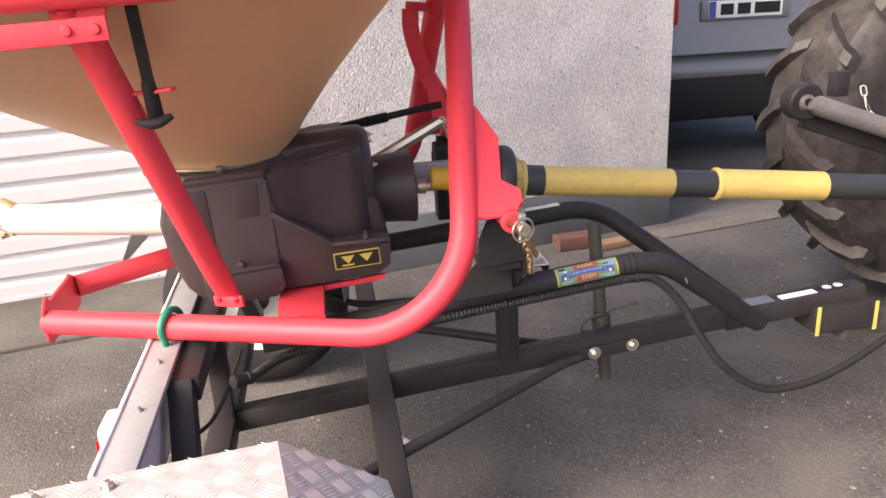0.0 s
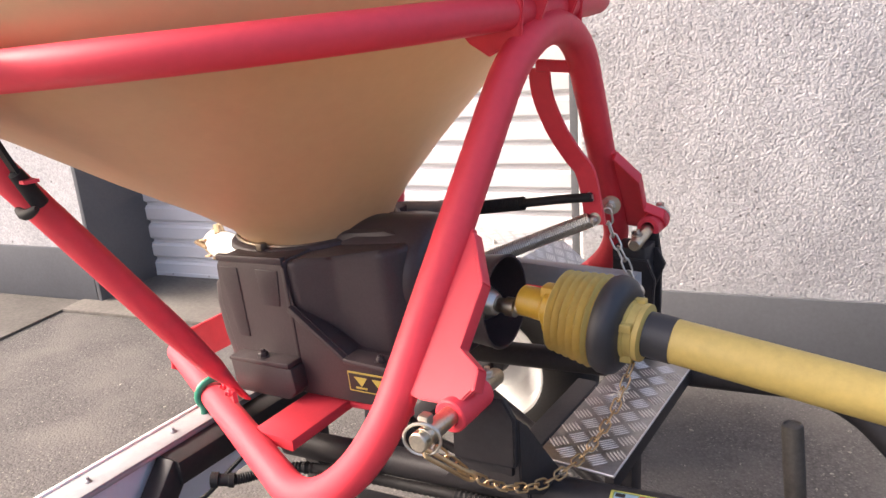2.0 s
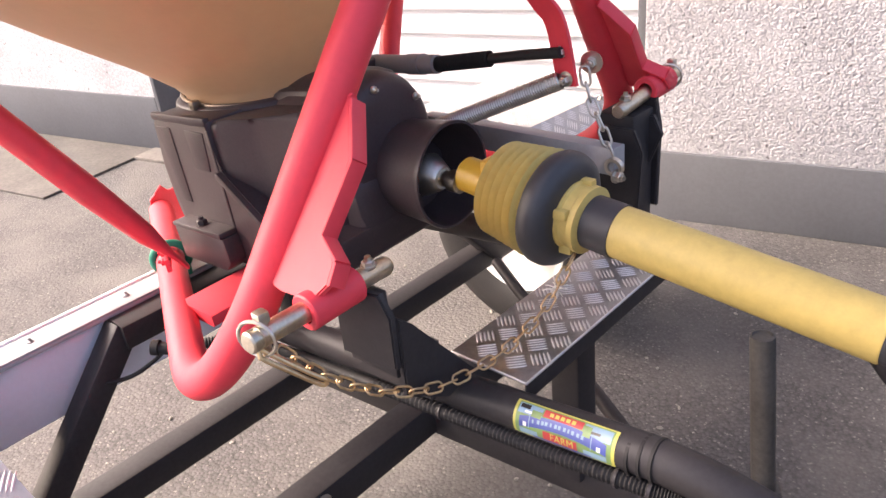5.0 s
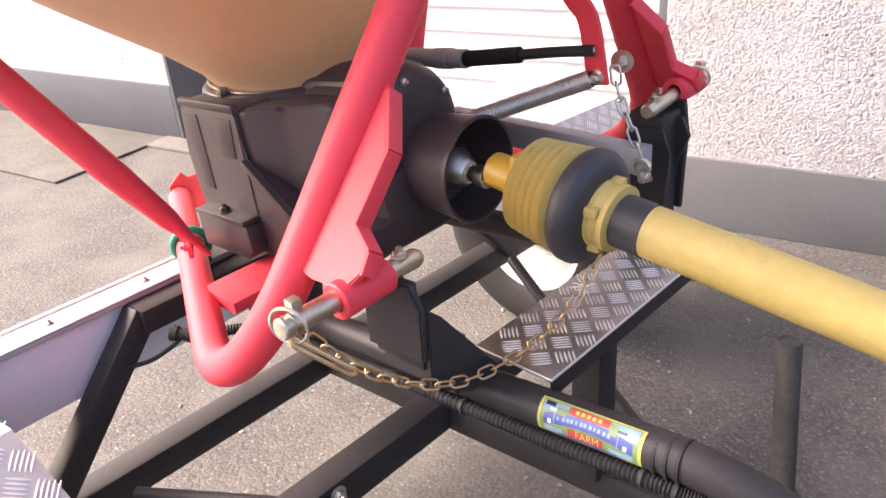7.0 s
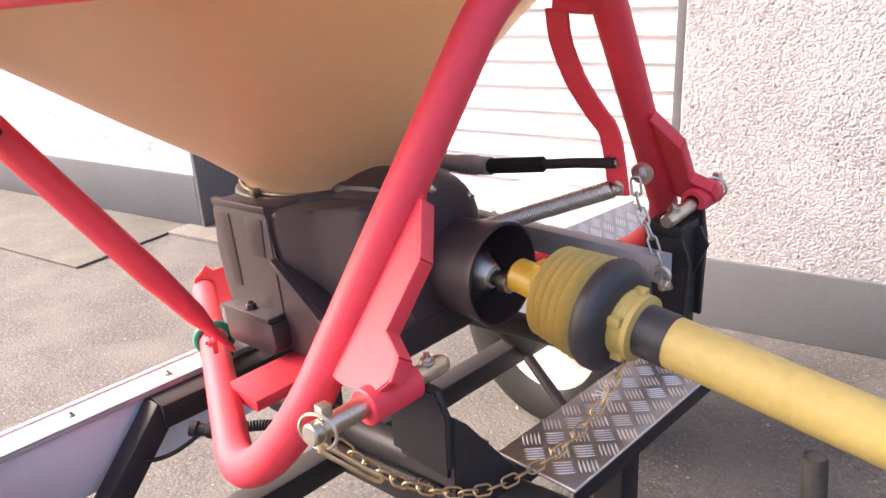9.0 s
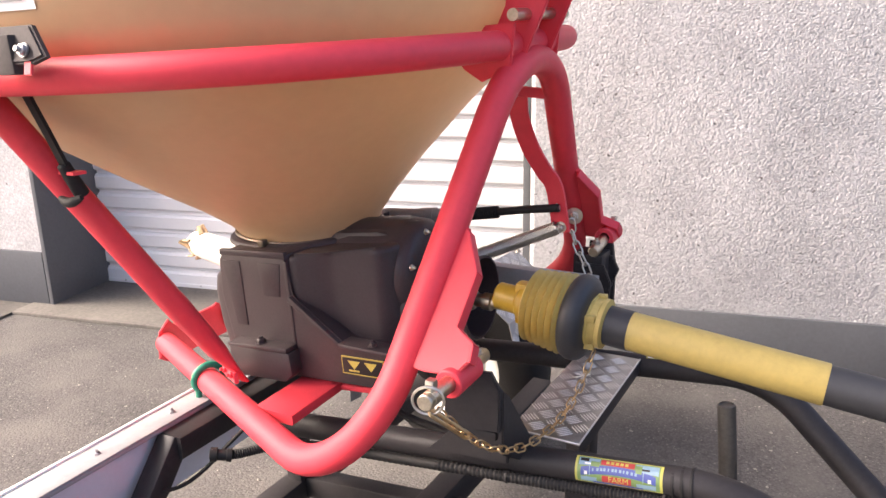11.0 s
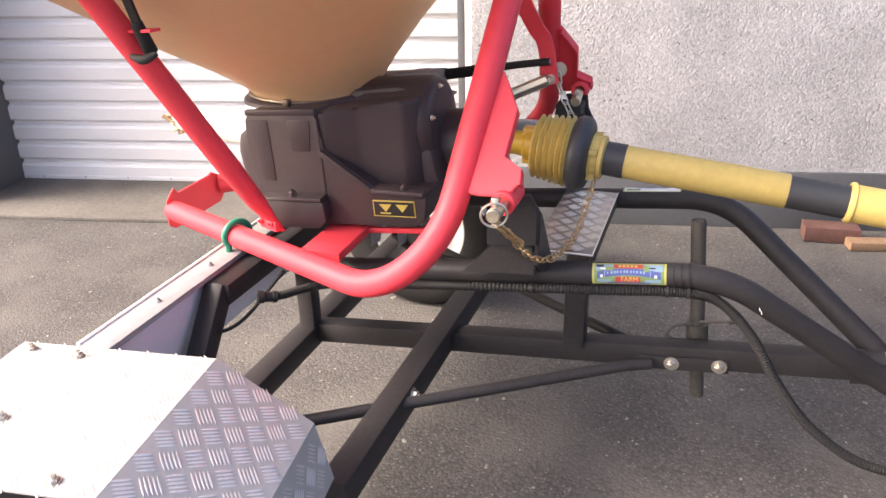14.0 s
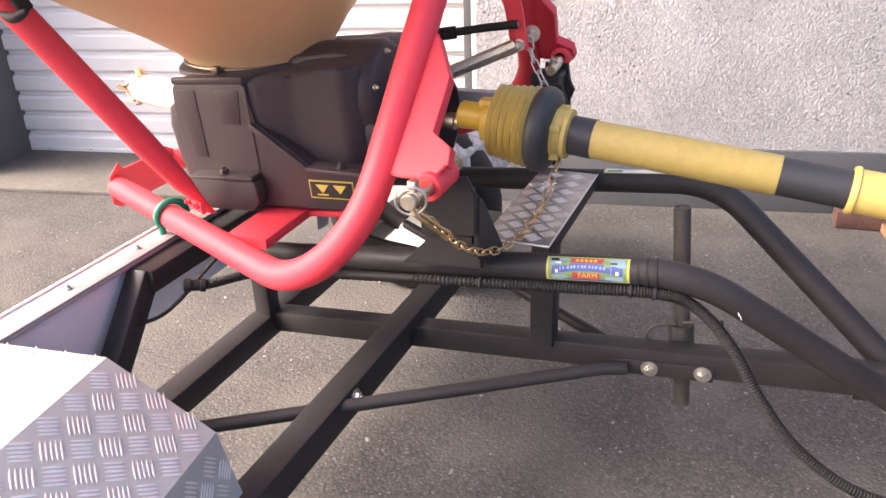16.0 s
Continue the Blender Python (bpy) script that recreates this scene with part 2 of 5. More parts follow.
def single(name, bm, mat, label, category, group="", kind="", smooth=40):
    """A thing that is one mesh."""
    ob = part(name, bm, mat, smooth=smooth)
    return tagged(ob, label, category, group, kind)


def fillet(pts, r, n=8):
    pts = [Vector(p) for p in pts]
    out = [pts[0]]
    for a, p, b in zip(pts, pts[1:], pts[2:]):
        da, db = (a - p), (b - p)
        la, lb = da.length, db.length
        da, db = da / la, db / lb
        half = da.angle(db) / 2
        if half > radians(88):
            out.append(p)
            continue
        rr = min(r, 0.49 * min(la, lb) * math.tan(half))
        t = rr / math.tan(half)
        c = p + (da + db).normalized() * (rr / math.sin(half))
        s, e = p + da * t - c, p + db * t - c
        ang = s.angle(e)
        ax = s.cross(e).normalized()
        for i in range(n + 1):
            out.append(c + Matrix.Rotation(ang * i / n, 3, ax) @ s)
    out.append(pts[-1])
    return out


def sweep(path, r, seg=16, closed=False, caps=True, bm=None, section=None, up=None):
    """A tube along a path; section: a list of (a, b) offsets instead of a circle; r may be a list."""
    bm = bm or bmesh.new()
    path = [Vector(p) for p in path]
    n = len(path)
    rr = r if isinstance(r, (list, tuple)) else [r] * n
    sec = section or [(math.cos(2 * math.pi * i / seg), math.sin(2 * math.pi * i / seg)) for i in range(seg)]
    tang = []
    for i in range(n):
        a, b = (path[i - 1], path[(i + 1) % n]) if closed else (path[max(0, i - 1)], path[min(n - 1, i + 1)])
        tang.append((b - a).normalized())
    nrm = Vector(up) if up else Vector((0, 0, 1))
    if abs(nrm.dot(tang[0])) > 0.95:
        nrm = Vector((0, 1, 0))
    rings = []
    for i in range(n):
        t = tang[i]
        nrm = (nrm - t * nrm.dot(t)).normalized()
        side = t.cross(nrm)
        rings.append([bm.verts.new(path[i] + (side * a + nrm * b) * rr[i]) for a, b in sec])
    k = len(sec)
    for i in range(n if closed else n - 1):
        A, B = rings[i], rings[(i + 1) % n]
        for j in range(k):
            bm.faces.new((A[j], A[(j + 1) % k], B[(j + 1) % k], B[j]))
    if caps and not closed:
        bm.faces.new(rings[0][::-1])
        bm.faces.new(rings[-1])
    return bm


def bar(p, q, w, h, bevel=0.003, up=(0, 0, 1), bm=None):
    """A rectangular bar from p to q, w wide and h high, with rounded edges."""
    bm = bm or bmesh.new()
    p, q = Vector(p), Vector(q)
    t = (q - p).normalized()
    u = Vector(up)
    u = (u - t * u.dot(t)).normalized()
    s = t.cross(u)
    b = min(bevel, w / 2.1, h / 2.1)
    sec = []
    for sx, sz, a0 in ((1, 1, 0), (-1, 1, 90), (-1, -1, 180), (1, -1, 270)):
        for k in range(3):
            a = radians(a0 + 45 * k)
            sec.append((sx * (w / 2 - b) + b * math.cos(a), sz * (h / 2 - b) + b * math.sin(a)))
    rings = [[bm.verts.new(c + s * x + u * z) for x, z in sec] for c in (p, q)]
    k = len(sec)
    for j in range(k):
        bm.faces.new((rings[0][j], rings[0][(j + 1) % k], rings[1][(j + 1) % k], rings[1][j]))
    bm.faces.new(rings[0][::-1])
    bm.faces.new(rings[1])
    return bm


def block(lo, hi, bevel=0.0, segs=2, bm=None):
    new_bm = bm or bmesh.new()
    r = bmesh.ops.create_cube(new_bm, size=1)
    lo, hi = Vector(lo), Vector(hi)
    for v in r["verts"]:
        v.co = Vector([(lo[i] + hi[i]) / 2 + v.co[i] * (hi[i] - lo[i]) for i in range(3)])
    if bevel:
        es = list({e for v in r["verts"] for e in v.link_edges})
        bmesh.ops.bevel(new_bm, geom=es, offset=bevel, segments=segs, affect="EDGES", profile=0.6)
    return new_bm


def plate(poly, thick, origin, ax, ay, bevel=0.002, bm=None):
    """A flat plate: outline poly in the plane of ax, ay at origin, thick along their normal, edges broken."""
    bm = bm or bmesh.new()
    ax, ay = Vector(ax).normalized(), Vector(ay)
    ay = (ay - ax * ay.dot(ax)).normalized()
    nz = ax.cross(ay)
    o = Vector(origin)
    a = [bm.verts.new(o + ax * x + ay * y - nz * thick / 2) for x, y in poly]
    b = [bm.verts.new(o + ax * x + ay * y + nz * thick / 2) for x, y in poly]
    k = len(poly)
    fa, fb = bm.faces.new(a[::-1]), bm.faces.new(b)
    for j in range(k):
        bm.faces.new((a[j], a[(j + 1) % k], b[(j + 1) % k], b[j]))
    if bevel:
        bmesh.ops.bevel(bm, geom=list(fa.edges) + list(fb.edges), offset=min(bevel, thick * 0.4), segments=2, affect="EDGES")
    return bm


def lathe(profile, origin, axis, seg=32, bm=None, closed=False):
    """A solid of revolution: profile of (along, radius) from origin along axis."""
    bm = bm or bmesh.new()
    ax = Vector(axis).normalized()
    u = ax.orthogonal().normalized()
    w = ax.cross(u)
    o = Vector(origin)
    rings = []
    for d, r in profile:
        if r < 1e-6:
            rings.append([bm.verts.new(o + ax * d)])
        else:
            rings.append([bm.verts.new(o + ax * d + (u * math.cos(2 * math.pi * i / seg) + w * math.sin(2 * math.pi * i / seg)) * r) for i in range(seg)])
    pairs = list(zip(rings, rings[1:])) + ([(rings[-1], rings[0])] if closed else [])
    for A, B in pairs:
        for i in range(seg):
            j = (i + 1) % seg
            if len(A) == 1 and len(B) == 1:
                continue
            if len(A) == 1:
                bm.faces.new((A[0], B[j], B[i]))
            elif len(B) == 1:
                bm.faces.new((A[i], A[j], B[0]))
            else:
                bm.faces.new((A[i], A[j], B[j], B[i]))
    return bm


def hexbolt(p, axis, across=0.017, h=0.010, washer=0.013, bm=None):
    """A hexagon head on a washer."""
    bm = lathe([(0, 0), (0, washer), (0.002, washer), (0.002, across * 0.5)], p, axis, 16, bm)
    lathe([(0.002, 0.0), (0.002, across * 0.577), (h * 0.85, across * 0.577), (h, across * 0.47), (h, 0)], p, axis, 6, bm)
    lathe([(h, 0), (h, across * 0.3), (h + 0.005, across * 0.28), (h + 0.005, 0)], p, axis, 10, bm)
    return bm


def link_mesh(length, width, wire, mat):
    path = []
    r = width / 2
    for i in range(8):
        a = math.pi * i / 7 - math.pi / 2
        path.append((length / 2 - r + r * math.cos(a), r * math.sin(a), 0))
    for i in range(8):
        a = math.pi * i / 7 + math.pi / 2
        path.append((-(length / 2 - r) + r * math.cos(a), r * math.sin(a), 0))
    bm = sweep(path, wire, 6, closed=True)
    me = bpy.data.meshes.new("link")
    for f in bm.faces:
        f.smooth = True
    bm.to_mesh(me)
    bm.free()
    me.materials.append(mat)
    return me


def chain(name, pts, mesh, pitch, label, category="chain"):
    """Links set one after another along a curve, each turned a quarter from the last."""
    path = smooth_curve(pts, 120)
    t = thing(name, path[0], label, category)
    lengths = [0.0]
    for a, b in zip(path, path[1:]):
        lengths.append(lengths[-1] + (b - a).length)
    n = int(lengths[-1] / pitch)
    k = 0
    for i in range(n):
        d = (i + 0.5) * pitch
        while lengths[k + 1] < d:
            k += 1
        f = (d - lengths[k]) / (lengths[k + 1] - lengths[k])
        p = path[k].lerp(path[k + 1], f)
        tdir = (path[k + 1] - path[k]).normalized()
        q = tdir.to_track_quat("X", "Z")
        ob = new("link", mesh)
        ob.parent = t
        ob.matrix_basis = Matrix.Translation(p - path[0]) @ q.to_matrix().to_4x4() @ Matrix.Rotation(radians(40 + 90 * (i % 2) + random.uniform(-12, 12)), 4, "X")
    return t


def smooth_curve(pts, n=60):
    """A Catmull-Rom curve through the points."""
    P = [Vector(p) for p in pts]
    P = [2 * P[0] - P[1]] + P + [2 * P[-1] - P[-2]]
    m = len(P) - 3
    out = []
    for i in range(n + 1):
        f = m * i / n
        k = min(int(f), m - 1)
        t = f - k
        a, b, c, d = P[k:k + 4]
        out.append(0.5 * ((2 * b) + (c - a) * t + (2 * a - 5 * b + 4 * c - d) * t * t + (3 * b - a - 3 * c + d) * t ** 3))
    return out

# ---- the yard and the building ----
WALL = pose(0, 0, 0, 0, 0, 12)
GROUND = -0.016     # the yard's level
WV = 1.816            # wall face, along the wall frame's y


def wall_block(name, lo, hi, mat, label, category, bevel=0.0):
    bm = block(lo, hi, bevel)
    bm.transform(WALL)
    return single(name, bm, mat, label, category, kind="structure", smooth=0 if not bevel else 40)


def rough_wall(name, u0, u1, g0, g1, top, step, label, category):
    """A wall with cast-on roughness as real relief on the stretch g0 to g1, up to a height, and plain beyond."""
    bm = block((u0, WV, GROUND), (u1, WV + 0.35, TOP))
    nu, nz = int((g1 - g0) / step), int((top - 0.24) / step)
    rows, rnd = [], random.Random(5)
    for j in range(nz + 1):
        z = 0.24 + (top - 0.24) * j / nz
        row = []
        for i in range(nu + 1):
            u = g0 + (g1 - g0) * i / nu
            p = Vector((u, 0.3, z))
            h = 0.0012 + 0.0015 * rnd.random() ** 2 + 0.0007 * max(-0.5, noise.noise(p * 150)) + 0.0006 * noise.noise(p * 50)
            if i in (0, nu) or j in (0, nz):
                h = 0.0
            row.append(bm.verts.new((u, WV - 0.002 - h, z)))
        rows.append(row)
    for A, B in zip(rows, rows[1:]):
        for i in range(nu):
            bm.faces.new((A[i], A[i + 1], B[i + 1], B[i])).smooth = True
    bm.transform(WALL)
    me = bpy.data.meshes.new(name)
    bm.to_mesh(me)
    bm.free()
    me.materials.append(ROUGHCAST)
    return tagged(new(name, me), label, category, kind="structure")


def ground_sheet():
    bm = bmesh.new()
    rim = [bm.verts.new((90 * math.cos(2 * math.pi * i / 40), 90 * math.sin(2 * math.pi * i / 40), GROUND)) for i in range(40)]
    bm.faces.new(rim)
    return single("ground", bm, ASPHALT, "worn grey-brown asphalt yard with loose grit", "ground", kind="structure", smooth=0)


ground_sheet()
# walls with the door opening between them
DL, DR, CORNER, TOP, DH = -3.227, -0.655, 1.52, 3.3, 2.35
rough_wall("wall_north", DR, CORNER, DR, CORNER, 1.9, 0.0036, "white painted pebble-dash wall beside the garage door", "wall")
rough_wall("wall_west", -9.0, DL, -5.4, DL - 0.014, 1.5, 0.0085, "white painted pebble-dash wall beyond the garage door", "wall")
wall_block("wall_lintel", (DL, WV, DH), (DR, WV + 0.35, TOP), ROUGHCAST, "white pebble-dash lintel over the garage door", "wall")
wall_block("wall_east", (CORNER - 0.35, WV + 0.35, GROUND), (CORNER, WV + 5.0, TOP), ROUGHCAST, "white pebble-dash side wall of the building", "wall")


def splayed_reveal():
    """The wall's end turns in at a slant to the frame of the door."""
    bm = bmesh.new()
    plan = [(DR + 0.001, WV + 0.001), (DR + 0.001, WV + 0.30), (DR - 0.044, WV + 0.30), (DR - 0.044, WV + 0.162)]
    lo, hi = [[bm.verts.new((u, v, z)) for u, v in plan] for z in (GROUND, DH)]
    bm.faces.new(lo)
    bm.faces.new(hi[::-1])
    for i in range(4):
        bm.faces.new((lo[i], hi[i], hi[(i + 1) % 4], lo[(i + 1) % 4]))
    bm.transform(WALL)
    return single("wall_reveal", bm, ROUGHCAST, "white pebble-dash reveal beside the garage door", "wall", kind="structure", smooth=0)


splayed_reveal()
wall_block("plinth_1", (DR + 0.0, WV - 0.018, GROUND), (CORNER + 0.018, WV - 0.001, 0.246), PLINTH, "dark grey painted plinth at the foot of the wall", "plinth", 0.004)
wall_block("plinth_2", (-9.0, WV - 0.018, GROUND), (DL - 0.014, WV - 0.001, 0.284), PLINTH, "dark grey painted plinth at the foot of the far wall", "plinth", 0.004)
wall_block("plinth_3", (CORNER + 0.001, WV - 0.001, GROUND), (CORNER + 0.018, WV + 5.0, 0.246), PLINTH, "dark grey painted plinth round the corner", "plinth", 0.004)
# smooth grey surround: the west reveal, and a narrow frame on the east side
wall_block("trim_west", (DL - 0.005, WV - 0.022, GROUND), (DL + 0.02, WV + 0.5, DH), PLINTH, "smooth dark grey painted door surround", "trim", 0.004)
wall_block("trim_east", (DR - 0.076, WV + 0.157, GROUND), (DR - 0.0445, WV + 0.5, DH), PLINTH, "narrow dark grey door frame", "trim", 0.003)
wall_block("floor_threshold", (DL - 0.12, WV - 0.163, GROUND), (DR - 0.02, WV + 0.62, GROUND + 0.018), CONCRETE, "rough concrete threshold slab of the garage", "threshold", 0.004)
wall_block("path", (-9.0, 1.105, GROUND), (DL - 0.121, WV - 0.02, GROUND + 0.013), CONCRETE, "worn concrete path along the wall", "path", 0.006)
wall_block("path_strip", (CORNER - 0.17, WV - 0.246, GROUND), (CORNER + 4.0, WV - 0.10, GROUND + 0.010), CONCRETE, "pale concrete strip across the drive", "kerb", 0.004)


def garage_door():
    w0, w1, v = DL + 0.02, DR - 0.07, WV + 0.405
    mid = WALL @ Vector(((w0 + w1) / 2, v, GROUND + 0.019))
    door = tagged(new("door_1"), "closed white garage door of horizontal ribbed panels", "door", kind="structure")
    door.matrix_world = Matrix.Translation(mid) @ WALL
    h, L = 0.1075, (w1 - w0) / 2
    prof = [(0.000, 0.0), (-0.004, 0.005), (-0.004, 0.065), (0.002, 0.072), (0.004, 0.078), (0.018, 0.082), (0.020, 0.086), (0.020, 0.097), (0.008, 0.103), (0.0, 0.1075)]
    me = bpy.data.meshes.new("panel")
    n = len(prof)
    verts = [(s * L, y, z) for s in (-1, 1) for y, z in prof] + [(s * L, 0.03, z) for s in (-1, 1) for z in (0.0, h)]
    faces = [(i, i + 1, n + i + 1, n + i) for i in range(n - 1)] + [(2 * n, 2 * n + 2, 2 * n + 3, 2 * n + 1)]
    me.from_pydata(verts, [], faces)
    me.materials.append(DOORWHITE)
    for i in range(21):
        ob = new("panel", me)
        ob.parent = door
        ob.location = (0, 0, 0.006 + i * h)
    bm = block((-L, -0.008, -0.002), (L, 0.03, 0.020), 0.003)
    ob = part("bottom_rail", bm, DOORWHITE)
    ob.parent = door
    # small rivets along the bottom rail
    for i in range(10):
        bm = lathe([(0, 0.0), (0, 0.006), (0.003, 0.004), (0.0035, 0)], (-L + 0.12 + i * (2 * L - 0.24) / 9, -0.008, 0.012), (0, -1, 0), 8)
        ob = part("rivet", bm, INKGREY)
        ob.parent = door
    return door


garage_door()
wall_block("wall_behind_door", (DL - 0.3, WV + 0.55, GROUND), (DR + 0.3, WV + 0.7, TOP), PLINTH, "plain wall closing the garage behind its door", "wall")


def roof():
    bm = block((-9.0, WV - 0.12, TOP), (CORNER + 0.12, WV + 6.0, TOP + 0.12), 0.01)
    bm.transform(WALL)
    return single("roof", bm, PLINTH, "plain flat roof edge of the building", "roof", kind="structure")


roof()

# ---- the fertiliser spreader ----
# the spreader leans a little: its far side and its front are carried higher
S = Matrix.Translation((-0.6, 0.034, 0.857)) @ Matrix.Rotation(radians(1.5), 4, "X") @ Matrix.Rotation(radians(-1.5), 4, "Y") @ Matrix.Translation((0.6, 0, -0.857))
SI = S.inverted()
TUBE = 0.0262


def sl(x, y, z):
    """A place in the yard, in the spreader's own upright frame."""
    return SI @ Vector((x, y, z))


def s_part(name, bm, mat, parent, label="", smooth=40):
    bm.transform(S)
    return part(name, bm, mat, parent, label, smooth)


spreader = thing("fertiliser_spreader", (-0.85, 0.02, 0.64), "red and tan tractor-mounted fertiliser spreader carried on a black frame", "spreader")


def spreader_frame():
    # one bent tube: rear plate, forward, up over the arch and back down the other side
    near = [sl(-1.285, -0.062, 0.623), sl(-0.440, -0.472, 0.674), sl(-0.350, 0.034, 1.427)]
    near[2].y = 0.0
    pts = near + [V(p.x, -p.y, p.z) for p in near[1::-1]]
    path = fillet(pts[:3], 0.195, 14)[:-1] + fillet([pts[1], pts[2], pts[3]], 0.178, 16)[1:-1] + fillet(pts[2:], 0.195, 14)[1:]
    s_part("frame_tube", sweep(path, TUBE, 24), RED, spreader, "bent red tubular frame")
    # rear plate between the tube ends
    poly = [(-0.122, -0.030), (-0.10, -0.046), (0.10, -0.046), (0.122, -0.030), (0.108, 0.030), (0.080, 0.046), (0.066, 0.038), (-0.066, 0.038), (-0.080, 0.058), (-0.112, 0.034)]
    s_part("rear_plate", plate(poly, 0.006, sl(-1.288, 0.034, 0.623), (0, 1, 0), (0, 0, 1)), RED, spreader)
    # hopper ring
    ring = []
    for i in range(72):
        a = 2 * math.pi * i / 72
        c, s = math.cos(a), math.sin(a)
        k = (abs(c) ** 2.6 + abs(s) ** 2.6) ** (-1 / 2.6)
        ring.append(V(-0.98 + 0.61 * k * c, 0.640 * k * s, 1.313))
    s_part("hopper_ring", sweep(ring, 0.0245, 20, closed=True), RED, spreader, "red tubular ring under the hopper lip")
    for sy in (-1, 1):
        # strut, flattened at the foot
        top, foot = sl(-0.966, -0.596, 1.272), sl(-0.874, -0.250, 0.712)
        if sy > 0:
            top.x, foot.x = -1.08, -0.95
        top, foot = V(top.x, sy * abs(top.y), top.z), V(foot.x, sy * abs(foot.y), foot.z)
        d = (foot - top).normalized()
        end = foot + d * 0.030
        path = [top, top + d * 0.04, foot - d * 0.17, foot - d * 0.06, foot, end]
        bm = bmesh.new()
        rings = []
        side = d.cross(V(0, 0, 1)).normalized()
        other = d.cross(side).normalized()
        shape = [(0.021, 0.021), (0.023, 0.023), (0.023, 0.023), (0.018, 0.024), (0.006, 0.024), (0.005, 0.022)]
        for p, (ra, rb) in zip(path, shape):
            rings.append([bm.verts.new(p + other * ra * math.cos(2 * math.pi * i / 20) + side * rb * math.sin(2 * math.pi * i / 20)) for i in range(20)])
        for A, B in zip(rings, rings[1:]):
            for i in range(20):
                bm.faces.new((A[i], A[(i + 1) % 20], B[(i + 1) % 20], B[i]))
        bm.faces.new(rings[0])
        bm.faces.new(rings[-1])
        strut = s_part("strut", bm, RED, spreader)
        # foot lug welded on the frame tube, with two bolts
        along = V(0.886, 0.465 * sy, 0.06).normalized()
        outw = V(-0.465, 0.886 * sy, 0.25).normalized()
        o = V(foot.x, sy * (abs(foot.y) + 0.010), 0.722)
        s_part("lug", bar(o - along * 0.032, o + along * 0.032, 0.008, 0.022, 0.002, up=(0, 0, 1)), RED, strut)
        for k in (-0.02, 0.02):
            s_part("bolt", hexbolt(o + along * k + outw * 0.004 + V(0, 0, 0.004), outw, 0.011, 0.006, 0.006), RED, strut)
        # flat bar from strut head to the back of the ring
        bm = bar(V(-0.905, sy * 0.642, 1.263), V(-1.46, sy * 0.646, 1.253), 0.006, 0.031, 0.002)
        brace = s_part("brace", bm, RED, spreader)
        for dx in (0.0, 0.035):
            s_part("bolt", lathe([(0, 0), (0, 0.008), (0.004, 0.006), (0.005, 0)], V(-0.920 - dx, sy * 0.645, 1.263), (0, sy, 0), 12), RED, brace)
        # head plate of the strut
        s_part("head_plate", plate([(-0.03, -0.016), (0.024, -0.024), (0.040, 0.03), (-0.04, 0.03)], 0.006, V(-0.940, sy * 0.628, 1.267), (1, 0.1 * sy, 0), (0, 0, 1)), RED, strut)


spreader_frame()


def hitch_side(sy):
    """Hitch plate with a turned-in front edge and a boss, hugging the frame tube on one side."""
    lean = V(0, 0.606 * -sy, 0.795)
    inward = V(0, -sy * 0.795, -0.606)
    o = sl(-0.400, -0.294, 0.947)
    o.y = sy * abs(o.y)
    poly = [(-0.006, 0.116), (0.036, 0.112), (0.067, 0.046), (0.057, -0.042), (0.090, -0.064), (0.091, -0.090), (0.074, -0.112), (0.020, -0.114), (-0.014, -0.108), (-0.016, -0.04)]
    p = s_part("hitch_plate", plate(poly, 0.010, o, (1, 0, 0), lean), RED, spreader, "red hitch plate with a turned-in edge")
    at = lambda q: o + V(1, 0, 0) * q[0] + lean * q[1]
    # the near plate's front edge is folded in, the far one's only dressed
    deep = 0.014 if sy < 0 else 0.012
    for qa, qb in zip(poly[1:5], poly[2:6]):
        a, b = at(qa) + inward * deep / 2, at(qb) + inward * deep / 2
        s_part("turned_edge", bar(a, b, 0.006, deep + 0.01, 0.002, up=inward), RED, p)
    s_part("weld", sweep([at((-0.004, 0.117)), at((0.018, 0.117)), at((0.036, 0.112))], [0.006, 0.0075, 0.006], 8), RED, p)
    s_part("boss", lathe([(-0.037, 0.0125), (-0.037, 0.020), (-0.035, 0.022), (0.035, 0.022), (0.037, 0.020), (0.037, 0.0125)], V(-0.330, sy * 0.368, 0.851 if sy < 0 else 0.874), (0, 1, 0), 20, closed=True), RED, p)


for side in (-1, 1):
    hitch_side(side)


def top_hitch():
    # two lugs for the top link, over the arch
    for y in (-0.055, 0.055):
        poly = [(-0.075, -0.075), (0.02, -0.07), (0.13, 0.16), (0.12, 0.22), (0.06, 0.20), (-0.075, 0.02)]
        s_part("top_link_lug", plate(poly, 0.010, V(-0.370, y, 1.350), (1, 0, 0), (0, 0, 1)), RED, spreader)
    s_part("top_pin", lathe([(-0.115, 0), (-0.115, 0.010), (0.115, 0.010), (0.115, 0)], V(-0.340, 0, 1.360), (0, 1, 0), 16), PINSTEEL, spreader, "plated steel top link pin")
    for y in (-0.10, 0.10):
        poly = [(-0.065, 0.035), (0.06, 0.040), (0.05, -0.03), (-0.005, -0.053), (-0.037, -0.033), (-0.055, -0.012)]
        s_part("gusset", plate(poly, 0.008, V(-0.40, y, 1.308), (1, 0.05 * (1 if y > 0 else -1), 0), (0, 0, 1)), RED, spreader)


top_hitch()
# flat red carrier under the gearbox
s_part("carrier", bar(V(-0.743, -0.338, 0.679), V(-0.743, 0.338, 0.679), 0.092, 0.020, 0.003), RED, spreader, "flat red cross plate under the gearbox")
